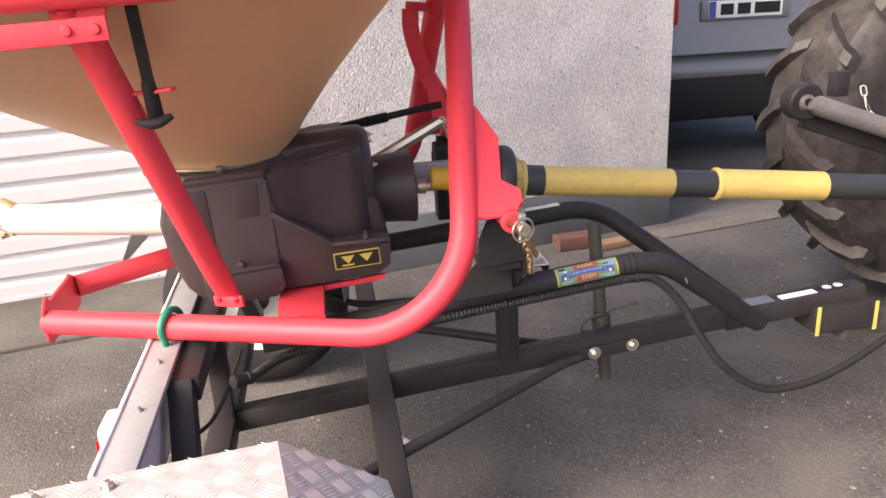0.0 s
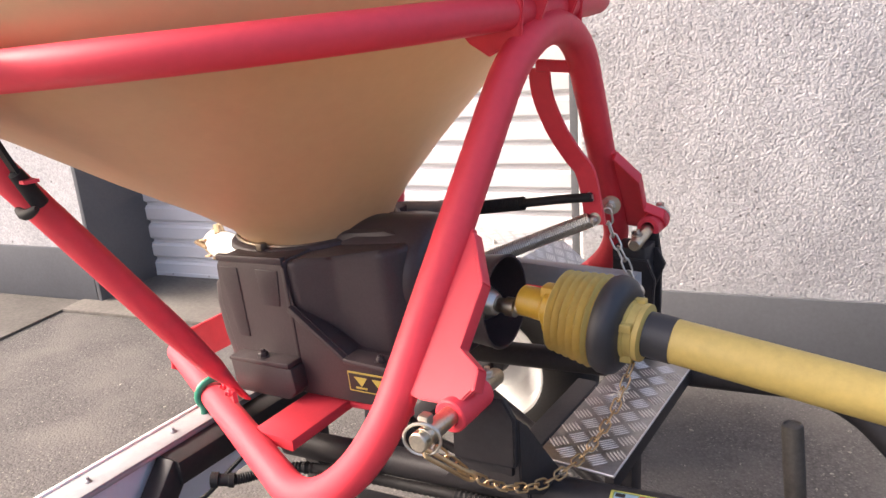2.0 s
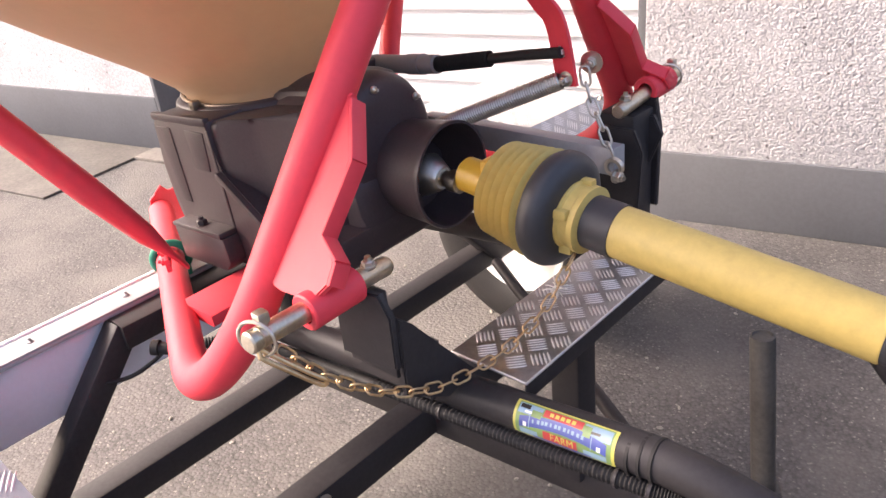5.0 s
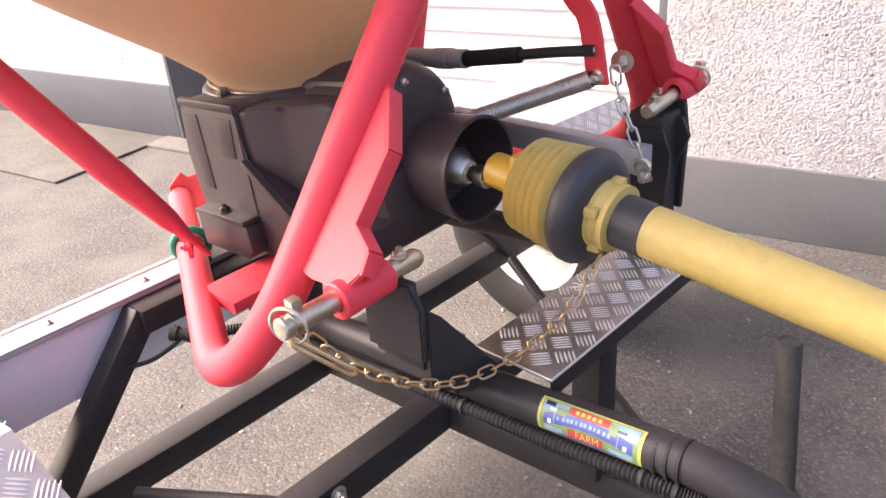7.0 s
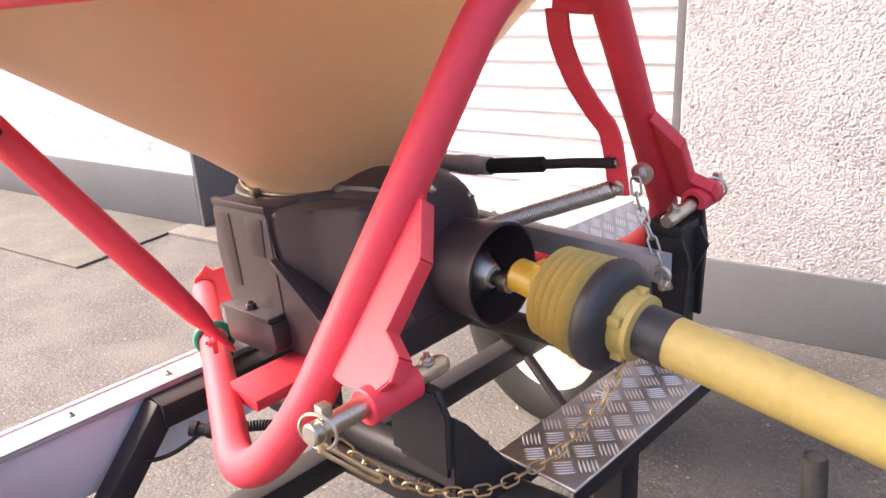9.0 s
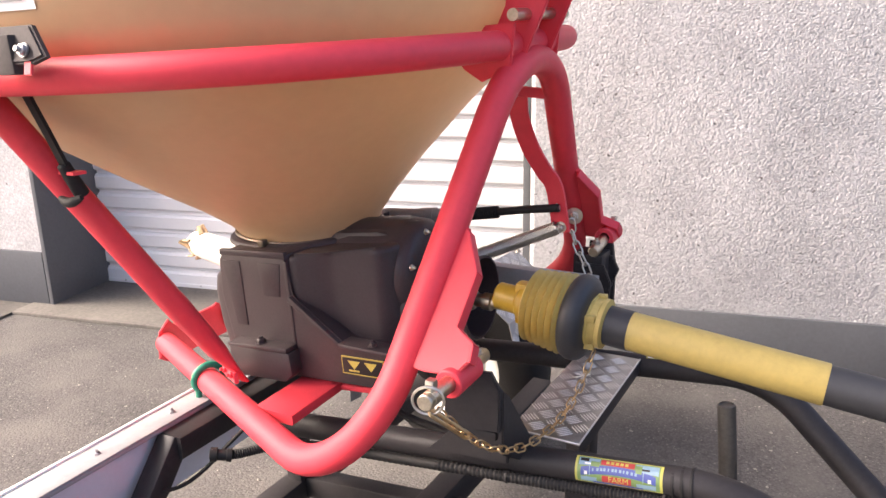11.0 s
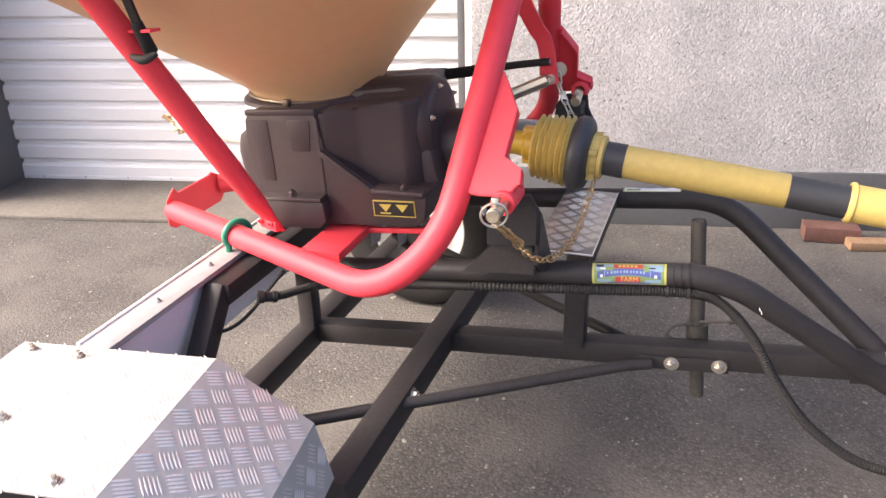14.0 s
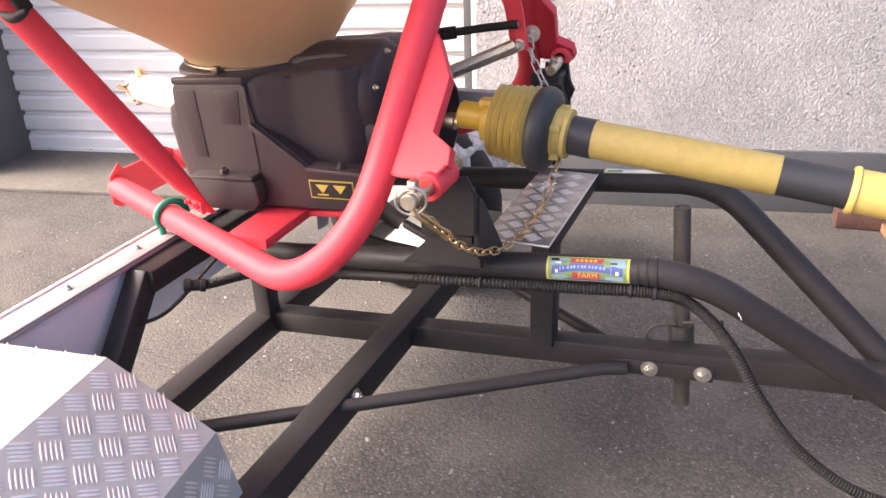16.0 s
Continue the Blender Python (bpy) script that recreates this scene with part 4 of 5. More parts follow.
# ---- drive shaft ----
def drive_shaft():
    a = V(-0.445, -0.012, 0.852)
    d = V(1.0, -0.034, -0.099).normalized()
    base = a + d * 0.5
    t = thing("drive_shaft", base, "yellow guarded drive shaft between tractor and spreader", "drive shaft")
    o = V(0.0, 0.0016, 0.8071)
    def at(x):
        return o + d * (x / d.x)
    yoke = part("yoke", lathe([(0, 0.0), (0, 0.022), (0.004, 0.026), (0.046, 0.027), (0.052, 0.034), (0.086, 0.036), (0.091, 0.036), (0.091, 0)], at(-0.431), d, 20), OCHRE, t, "ochre painted universal joint yoke")
    part("ear", block(V(-0.02, -0.016, 0.0) + at(-0.368), V(0.03, 0.016, 0.040) + at(-0.368), 0.006), OCHRE, yoke)
    part("ear", block(V(-0.02, -0.016, -0.040) + at(-0.368), V(0.03, 0.016, 0.0) + at(-0.368), 0.006), OCHRE, yoke)
    prof = []
    x, r = 0.0, 0.052
    prof.append((0.0, 0.040))
    for i in range(6):
        r = 0.0650 + 0.0016 * i
        for k in range(6):
            f = k / 6
            prof.append((0.0134 * (i + f), r + 0.002 - 0.0115 * abs(math.cos(math.pi * f)) + 0.0035 * f))
    prof += [(0.082, 0.070), (0.083, 0.05)]
    part("bellows", lathe(prof, at(-0.361), d, 40), YELLOW, t, "ribbed yellow guard cone")
    part("guard_ring", lathe([(0.0, 0.05), (0.0, 0.070), (0.004, 0.076), (0.012, 0.080), (0.024, 0.080), (0.033, 0.076), (0.039, 0.068), (0.042, 0.056), (0.042, 0.04)], at(-0.281), d, 40), DARKRING, t, "dark grey guard ring")
    col = part("bearing_collar", lathe([(0.0, 0.04), (0.0, 0.047), (0.010, 0.047), (0.012, 0.0435), (0.024, 0.0435), (0.026, 0.046), (0.034, 0.046), (0.036, 0.038), (0.038, 0.03)], at(-0.246), d, 36), YELLOW, t, "yellow plastic bearing collar")
    for a0 in (0.4, 1.9, 3.4, 4.9):
        u = d.orthogonal().normalized()
        q = at(-0.236) + (u * math.cos(a0) + d.cross(u) * math.sin(a0)) * 0.045
        part("clip", block(q - V(0.010, 0.007, 0.007), q + V(0.014, 0.006, 0.006), 0.003), YELLOW, col)
    part("band", lathe([(0, 0.033), (0, 0.0360), (0.042, 0.0360), (0.042, 0.033)], at(-0.209), d, 36), DARKRING, t, "black tape band")
    part("tube", lathe([(0, 0.025), (0, 0.0345), (0.369, 0.0345), (0.371, 0.033), (0.371, 0.025)], at(-0.22), d, 40), YELLOW, t, "yellow plastic guard tube")
    part("tube_dark", lathe([(0, 0.0), (0.0, 0.0325), (0.14, 0.0325), (0.14, 0)], at(0.145), d, 36), DARKRING, t, "dark grey inner guard tube")
    part("tube_front", lathe([(0, 0.03), (0, 0.037), (0.004, 0.040), (0.010, 0.040), (0.012, 0.0365), (0.285, 0.036), (0.287, 0.03)], at(0.255), d, 40), YELLOW, t, "yellow plastic guard tube")
    part("tube_end", lathe([(0, 0.0), (0.0, 0.0325), (0.62, 0.0325), (0.62, 0)], at(0.535), d, 32), DARKRING, t, "black guard at the tractor end")
    return t


drive_shaft()

# ---- the black transport frame under the spreader ----
carrier = thing("transport_frame", (-0.4, 0.02, 0.30), "black painted steel transport frame with a drawbar", "trailer frame")
CY = 0.033
R_UP = 0.0248


def t_part(name, bm, mat=None, parent=None, label="", smooth=40):
    return part(name, bm, mat or BLACK, parent or carrier, label, smooth)


def upper_tube(sy):
    y = lambda v: CY + sy * v
    rise = [0.575, 0.672] if sy < 0 else [0.600, 0.680]
    pts = [V(-0.83, y(0.212), rise[0]), V(0.045, y(0.207), rise[1]), V(0.395, y(0.060), 0.408)]
    return t_part("upper_tube", sweep(fillet(pts, 0.20, 10), R_UP, 22), label="black round upper tube bent down to the drawbar")


near_upper = upper_tube(-1)
upper_tube(1)
for x in (-0.040, -0.026, -0.012):
    # ribbed cable ties round the near tube
    t_part("tie", lathe([(-0.002, R_UP), (-0.002, R_UP + 0.002), (0.002, R_UP + 0.002), (0.002, R_UP)], V(x, CY - 0.2075, 0.6645 + x * 0.11), (0.994, 0.006, 0.111), 24, closed=True), RUBBER)
for k, (x, z) in enumerate(((0.118, 0.606), (0.122, 0.598))):
    t_part("scuff", sweep([V(x, -0.168 + k * 0.003, z + 0.007), V(x + 0.002, -0.168 + k * 0.003, z)], 0.0009, 5), WHITE, near_upper, "pale scratch in the paint")
# centre beam and drawbar
t_part("centre_beam", bar((-0.98, CY + 0.004, 0.274), (0.36, CY + 0.004, 0.408), 0.050, 0.055, 0.006), label="black square centre beam")
t_part("drawbar", bar((0.33, CY + 0.004, 0.400), (0.72, CY + 0.004, 0.434), 0.060, 0.055, 0.006), label="black square drawbar")
hd = t_part("hitch_head", block((0.57, CY - 0.045, 0.342), (0.75, CY + 0.06, 0.418), 0.01), label="black hitch head with yellow edges")
t_part("edge_stripe", block((0.572, CY - 0.047, 0.339), (0.582, CY - 0.044, 0.421)), INKYELLOW, hd, smooth=0)
t_part("edge_stripe", block((0.738, CY - 0.047, 0.339), (0.748, CY - 0.044, 0.421)), INKYELLOW, hd, smooth=0)
t_part("data_plate", bar((0.395, CY + 0.004, 0.4345), (0.465, CY + 0.004, 0.4405), 0.042, 0.002, 0.0005), GALV, smooth=0)
t_part("data_plate", bar((0.485, CY - 0.004, 0.4423), (0.585, CY - 0.004, 0.4510), 0.024, 0.002, 0.0005), WHITE, smooth=0)
dp = t_part("data_plate", bar((0.605, CY + 0.002, 0.4528), (0.675, CY + 0.002, 0.4589), 0.034, 0.002, 0.0005), INKBLACK, smooth=0)
for x in (0.623, 0.655):
    t_part("disc", lathe([(0, 0), (0, 0.012), (0.001, 0.012), (0.001, 0)], V(x, CY + 0.002, 0.4555 + (x - 0.623) * 0.087), (-0.087, 0, 1), 20), PANEL, dp)
# beams across, under the spreader
t_part("rear_beam", bar((-0.972, -0.76, 0.266), (-0.972, 0.79, 0.274), 0.060, 0.062, 0.006), label="black rear cross beam")
t_part("front_beam", bar((-0.588, -0.595, 0.326), (-0.588, 0.66, 0.332), 0.058, 0.070, 0.006), label="wide black front cross beam")
t_part("bolt", hexbolt((-0.5585, -0.262, 0.340), (1, 0, 0), 0.018, 0.012, 0.016), ZINC)
# posts between beam and tubes
t_part("post", bar((-0.256, CY - 0.008, 0.365), (-0.256, CY - 0.008, 0.65), 0.05, 0.05, 0.005, up=(1, 0, 0)))
t_part("post", bar((-0.966, 0.02, 0.29), (-0.966, 0.02, 0.56), 0.045, 0.045, 0.005, up=(1, 0, 0)))
# stay rods
for sy in (-1, 1):
    t_part("stay_rod", sweep([V(-0.075, CY + sy * 0.034, 0.353), V(-0.125, CY + sy * 0.052, 0.351), V(-0.83, CY + sy * 0.512, 0.338)], 0.0135, 14), label="black round stay rod")
for x in (-0.031, 0.071):
    t_part("bolt", hexbolt((x, CY - 0.0245, 0.359 + x * 0.10), (0, -1, 0), 0.018, 0.012, 0.017), ZINC, label="zinc plated bolt and washer")
t_part("stay_plate", bar((-0.10, CY - 0.0230, 0.349), (0.090, CY - 0.0230, 0.368), 0.004, 0.034, 0.0015))


def near_receiver():
    """Plate under the near hitch pin, with a gusset down to the tube and a raking web behind."""
    lug = t_part("receiver_plate", plate([(-0.381, 0.733), (-0.286, 0.742), (-0.284, 0.812), (-0.300, 0.840), (-0.362, 0.830), (-0.381, 0.790)], 0.010, V(0, -0.288, 0), (1, 0, 0), (0, 0, 1)), label="black receiver plate for the hitch pin")
    t_part("gusset", plate([(-0.284, 0.700), (-0.284, 0.812), (-0.262, 0.792), (-0.160, 0.664), (-0.215, 0.655)], 0.010, V(-0.287, 0, 0), (0, 1, 0), (0, 0, 1)), parent=lug)
    t_part("web", plate([(-0.450, 0.640), (-0.300, 0.650), (-0.300, 0.725), (-0.370, 0.725)], 0.010, V(0, -0.225, 0), (1, 0, 0), (0, 0, 1)), parent=lug)
    t_part("saddle", block((-0.376, -0.286, 0.722), (-0.294, -0.210, 0.736), 0.003), parent=lug)
    t_part("pin_stop", block((-0.352, -0.284, 0.772), (-0.318, -0.262, 0.826), 0.003), parent=lug)


def far_receiver():
    """Plates that take the far hitch pin, standing on the upper tube."""
    for poly, v in (([(-0.381, 0.795), (-0.360, 0.753), (-0.321, 0.746), (-0.289, 0.825), (-0.305, 0.856), (-0.367, 0.856), (-0.381, 0.84)], 0.318),
                    ([(-0.360, 0.695), (-0.295, 0.695), (-0.287, 0.815), (-0.303, 0.852), (-0.367, 0.852)], 0.250)):
        t_part("receiver_plate", plate(poly, 0.010, V(0, CY + v, 0), (1, 0, 0), (0, 0, 1)), label="black receiver plate for the hitch pin")
    t_part("receiver_web", block((-0.357, CY + 0.255, 0.755), (-0.330, CY + 0.315, 0.825), 0.003))


near_receiver()
far_receiver()
t_part("receiver_block", block((-0.378, 0.296, 0.66), (-0.312, 0.362, 0.868), 0.006))
t_part("receiver_plate", plate([(-0.350, 0.70), (-0.286, 0.70), (-0.284, 0.84), (-0.292, 0.892), (-0.345, 0.892)], 0.012, V(-0.018, 0.368, -0.012), (1, 0, 0), (0, 0, 1)))


def step_plate():
    x0, x1, y0, y1, z = -0.325, -0.200, -0.161, 0.225, 0.677
    t = thing("step_plate", (-0.26, 0.02, z), "aluminium checker-plate step on the black frame", "step")
    part("sheet", block((x0, y0, z - 0.003), (x1, y1, z), 0.0008), STEPALU, t)
    part("lip", block((x1 - 0.003, y0, z - 0.028), (x1, y1, z - 0.003), 0.0008), BLACK, t)
    # front and near edges brighter than the sheet, in the bars' material
    part("bright_edge", sweep([V(x1 - 0.001, y0, z), V(x1 - 0.001, y1, z)], 0.0016, 6), TREAD, t)
    part("bright_edge", sweep([V(x0, y0 + 0.001, z), V(x1, y0 + 0.001, z)], 0.0014, 6), TREAD, t)
    tread(t, lambda u, v: V(x0 + u, y0 + v, z), x1 - x0, y1 - y0, 0.033)
    return t


def tread(parent, place, w, h, pitch=0.039):
    """Five-bar tread: groups of raised bars, each group turned a quarter from its neighbours. place(u, v) gives the sheet's surface."""
    verts, faces = [], []
    def ridge(cu, cv, au, av, L, t, hgt):
        # a lens-shaped raised bar
        du, dv = -av, au
        n = (place(cu + 0.001, cv) - place(cu, cv)).cross(place(cu, cv + 0.001) - place(cu, cv)).normalized()
        k = len(verts)
        for s, wd in ((-1.0, 0.15), (-0.6, 0.8), (0.0, 1.0), (0.6, 0.8), (1.0, 0.15)):
            u, v = cu + au * s * L / 2, cv + av * s * L / 2
            c = place(u, v)
            verts.append(place(u + du * t / 2 * wd, v + dv * t / 2 * wd))
            verts.append(c + n * hgt * (wd ** 0.5))
            verts.append(place(u - du * t / 2 * wd, v - dv * t / 2 * wd))
        for i in range(4):
            a = k + 3 * i
            faces.append((a, a + 3, a + 4, a + 1))
            faces.append((a + 1, a + 4, a + 5, a + 2))
    nu, nv = int(w / pitch), int(h / pitch)
    c45 = math.sqrt(0.5)
    for i in range(-nv - nu, nu + nv):
        for j in range(-nv - nu, nu + nv):
            cu, cv = w / 2 + pitch * (i - j) * c45, h / 2 + pitch * (i + j) * c45
            if not (0.010 < cu < w - 0.010 and 0.010 < cv < h - 0.010):
                continue
            a = (c45, c45) if (i + j) % 2 else (c45, -c45)
            for k in range(5):
                o = (k - 2) * 0.169 * pitch
                u, v = cu - a[1] * o, cv + a[0] * o
                if 0.004 < u < w - 0.004 and 0.004 < v < h - 0.004:
                    ridge(u, v, a[0], a[1], 0.80 * pitch, 0.104 * pitch, 0.0013)
    me = bpy.data.meshes.new("tread")
    me.from_pydata([tuple(Vector(v) - Vector(parent["origin"])) for v in verts], [], faces)
    me.materials.append(TREAD)
    for f in me.polygons:
        f.use_smooth = True
    ob = new("tread", me)
    ob.parent = parent
    ob["kind"] = "stuff"
    return ob


step_plate()


def mudguard(sy):
    """Folded checker-plate mudguard: flat top and two slopes to the front, one to the back."""
    y_in = -0.620 if sy < 0 else 0.72
    w = 0.36
    z0 = 0.605 if sy < 0 else 0.62
    xs = [(-1.20, z0 - 0.14), (-1.155, z0), (-0.776, z0), (-0.607, z0 - 0.117), (-0.580, z0 - 0.235)] if sy < 0 else [(-1.36, z0 - 0.16), (-1.28, z0), (-0.875, z0), (-0.715, z0 - 0.122), (-0.685, z0 - 0.235)]
    t = thing("mudguard", (xs[2][0], y_in + sy * w / 2, z0), "folded aluminium checker-plate mudguard over the wheel", "mudguard", "mudguards")
    pivot = V(xs[2][0], y_in, 0)
    yaw = Matrix.Translation(pivot) @ Matrix.Rotation(radians(8.4 if sy < 0 else -3.0), 4, "Z") @ Matrix.Translation(-pivot)
    segs = list(zip(xs, xs[1:]))
    for n, ((xa, za), (xb, zb)) in enumerate(segs):
        L = math.hypot(xb - xa, zb - za)
        def place(u, v, xa=xa, za=za, xb=xb, zb=zb, L=L):
            f = u / L
            return yaw @ V(xa + (xb - xa) * f, y_in + (v if sy > 0 else v - w), za + (zb - za) * f)
        bm = bmesh.new()
        nrm = yaw.to_3x3() @ V(-(zb - za), 0, xb - xa).normalized()
        q = [place(0, 0), place(L, 0), place(L, w), place(0, w)]
        top = [bm.verts.new(p) for p in q]
        low = [bm.verts.new(p - nrm * 0.003) for p in q]
        bm.faces.new(top)
        bm.faces.new(low[::-1])
        for i in range(4):
            bm.faces.new((top[i], low[i], low[(i + 1) % 4], top[(i + 1) % 4]))
        part("fold", bm, ALU, t, smooth=0)
        tread(t, place, L, w)
    # side skirt on the inner edge
    bolts = [(-1.021, -0.033), (-1.028, -0.216), (-0.852, -0.333), (-1.123, -0.023)]
    for x, dy in bolts:
        b = hexbolt(yaw @ V(x, y_in + sy * abs(dy), z0), (0, 0, 1), 0.014, 0.008, 0.011)
        part("bolt", b, ZINC, t)
    return t


mudguard(-1)
mudguard(1)


def wheel(y, x, z, r):
    sy = 1 if y > 0 else -1
    t = thing("trailer_wheel", (x, y, 0), "trailer wheel with white painted rim and black tyre", "wheel", "trailer wheels")
    rim = r * 0.57
    w = 0.075
    part("tyre", lathe([(-w + 0.01, rim), (-w, rim + 0.015), (-w - 0.008, (r + rim) / 2), (-w + 0.004, r - 0.02), (-w + 0.025, r - 0.004), (0, r), (w - 0.025, r - 0.004), (w - 0.004, r - 0.02), (w + 0.008, (r + rim) / 2), (w, rim + 0.015), (w - 0.01, rim)], (x, y, z), (0, 1, 0), 48, closed=True), RUBBER, t)
    s = -sy
    part("rim", lathe([(s * (w - 0.012), rim + 0.004), (s * (w - 0.014), rim - 0.008), (s * (w - 0.035), rim - 0.014), (s * 0.01, rim - 0.03), (-s * 0.005, rim * 0.55), (s * 0.012, rim * 0.40), (s * 0.012, 0)], (x, y, z), (0, 1, 0), 40), WHITERIM, t, "white painted wheel rim")
    part("hub", lathe([(s * 0.0, 0.04), (s * 0.05, 0.038), (s * 0.055, 0.03), (s * 0.055, 0)], (x, y, z), (0, 1, 0), 20), BLACK, t)
    return t


wheel(0.82, -0.945, GROUND + 0.31, 0.31)
wheel(-0.83, -0.96, GROUND + 0.285, 0.285)


def light_board():
    """Long lighting board behind the frame: aluminium top, pale face, red lamps."""
    x, z = -1.030, 0.612
    t = thing("light_board", (x, 0.02, z), "aluminium-edged trailer lighting board across the back", "light board")
    a, b = V(x + 0.008, -0.654, z - 0.011), V(x - 0.008, 0.74, z + 0.001)
    part("top_strip", bar(a + V(0.005, 0, 0), b + V(0.005, 0, 0), 0.066, 0.005, 0.002), CHANNEL, t, "dull grey aluminium top strip")
    part("outer_flange", bar(a + V(-0.026, 0, -0.004), b + V(-0.026, 0, -0.004), 0.008, 0.022, 0.003), SUNLITALU, t, "aluminium outer edge coloured pale as if sunlit")
    part("inner_flange", bar(a + V(0.0355, 0, -0.0065), b + V(0.0355, 0, -0.0065), 0.004, 0.008, 0.001), CHANNEL, t)
    part("face", bar(a + V(0.012, 0.02, -0.080), b + V(0.012, -0.02, -0.080), 0.008, 0.152, 0.002), FACE, t, "pale grey plastic face")
    for y in (-0.45, 0.62):
        lamp = part("lamp", block((x - 0.058, y - 0.04, z - 0.085), (x - 0.034, y + 0.04, z - 0.026), 0.01), WHITERIM, t, "tail lamp with red and clear lens")
        part("lens", block((x - 0.064, y - 0.035, z - 0.08), (x - 0.057, y + 0.035, z - 0.05), 0.004), LAMPRED, lamp)
    for y in (-0.293, -0.47, 0.3, 0.5):
        part("bolt", hexbolt((x + 0.014, y, z - 0.003 + 0.009 * y), (0, 0, 1), 0.010, 0.004, 0.007), GALV, t)
    return t


light_board()
# black angle and raking posts that carry the board
t_part("board_rail", bar((-0.968, -0.346, 0.570), (-0.968, 0.412, 0.574), 0.062, 0.048, 0.005), label="black rail under the light board")
for sy in (-1, 1):
    t_part("raking_post", bar((-0.972, CY + sy * 0.366, 0.578), (-0.945, CY + sy * 0.655, 0.27), 0.047, 0.047, 0.005, up=(1, 0, 0)), label="black raking post")

# ---- aluminium channel and far chain on the hitch ----
def channel():
    bm = bar((-0.72, 0.246, 0.812), (-0.304, 0.238, 0.816), 0.030, 0.046, 0.003)
    t_part("channel", bm, CHANNEL, label="dull grey aluminium channel")
    sh = t_part("shackle", lathe([(-0.004, 0.010), (-0.004, 0.016), (0.004, 0.016), (0.004, 0.010)], V(-0.304, 0.222, 0.810), (0, 1, 0.1), 16, closed=True), ZINC)
    t_part("bolt", hexbolt((-0.300, 0.222, 0.796), (1, -0.3, 0), 0.015, 0.012, 0.012), ZINC, sh)
    t_part("washer_bolt", hexbolt((-0.362, 0.252, 0.962), (0.25, -1, 0), 0.016, 0.012, 0.018), ZINC, label="zinc washer and bolt")


channel()
steel_link = link_mesh(0.031, 0.0145, 0.0021, ZINC)
brass_link = link_mesh(0.0255, 0.0125, 0.0016, BRASS)
chain("galvanised_chain", [(-0.362, 0.230, 0.958), (-0.352, 0.228, 0.918), (-0.325, 0.226, 0.862), (-0.306, 0.226, 0.814)], steel_link, 0.0245, "bright galvanised steel chain hanging at the hitch")
chain("brass_chain", [(-0.322, -0.415, 0.830), (-0.300, -0.372, 0.775), (-0.284, -0.315, 0.728), (-0.264, -0.250, 0.702), (-0.248, -0.176, 0.700), (-0.240, -0.120, 0.709), (-0.236, -0.067, 0.727), (-0.233, -0.035, 0.752), (-0.229, -0.014, 0.775), (-0.226, 0.0, 0.790)], brass_link, 0.0205, "yellow passivated safety chain looped from hitch pin to drive shaft")

clip = [V(*p) + V(0.009, 0.004, 0.021) for p in ((-0.336, -0.440, 0.822), (-0.326, -0.432, 0.812), (-0.306, -0.404, 0.780), (-0.298, -0.392, 0.768), (-0.302, -0.396, 0.762), (-0.318, -0.424, 0.792), (-0.330, -0.442, 0.812))]
single("chain_clip", sweep(smooth_curve(clip, 24), 0.0028, 8, closed=True), BRASS, "brass wire clip hooked on the hitch pin", "clip")


def green_ring():
    c = V(-1.005, -0.196, 0.6435)
    d = V(0.884, -0.465, 0.041).normalized()
    u = V(0, 0, 1)
    w = d.cross(u).normalized()
    path = [c + (u * math.sin(a) + w * math.cos(a)) * 0.032 + d * 0.003 * math.sin(a) for a in [radians(-40 + 260 * i / 24) for i in range(25)]]
    path = [path[0] - V(0, 0, 0.02)] + path + [path[-1] - V(0, 0, 0.02)]
    return single("hose_band", sweep(path, 0.0072, 12), GREEN, "green hose band tied round the red frame tube", "hose band")


green_ring()


def prop_stand():
    t = thing("prop_stand", (0.033, 0.096, 0.22), "weathered steel pipe prop stand clamped to the frame", "prop stand")
    part("pipe", lathe([(0, 0.013), (0, 0.0165), (0.446, 0.0165), (0.452, 0.0155), (0.453, 0.013), (0.450, 0.012), (0.450, 0)], (0.033, 0.096, 0.228), (-0.042, -0.004, 0.452), 24), OLDPIPE, t)
    part("clamp", lathe([(0, 0.017), (0, 0.025), (0.04, 0.025), (0.04, 0.017)], (0.018, 0.094, 0.385), (-0.042, -0.004, 0.452), 20, closed=True), OLDPIPE, t)
    part("handle", sweep(smooth_curve([(0.005, 0.075, 0.43), (-0.035, 0.06, 0.425), (-0.048, 0.06, 0.40), (-0.02, 0.065, 0.385)], 12), 0.004, 8), OLDPIPE, t)
    pin = part("pin", sweep([(0.02, 0.07, 0.44), (0.085, 0.045, 0.465)], 0.0036, 8), OLDPIPE, t)
    part("knob", lathe([(0, 0), (0, 0.007), (0.012, 0.007), (0.014, 0)], (0.082, 0.046, 0.464), (0.065, -0.025, 0.025), 12), OLDPIPE, pin)
    return t


prop_stand()


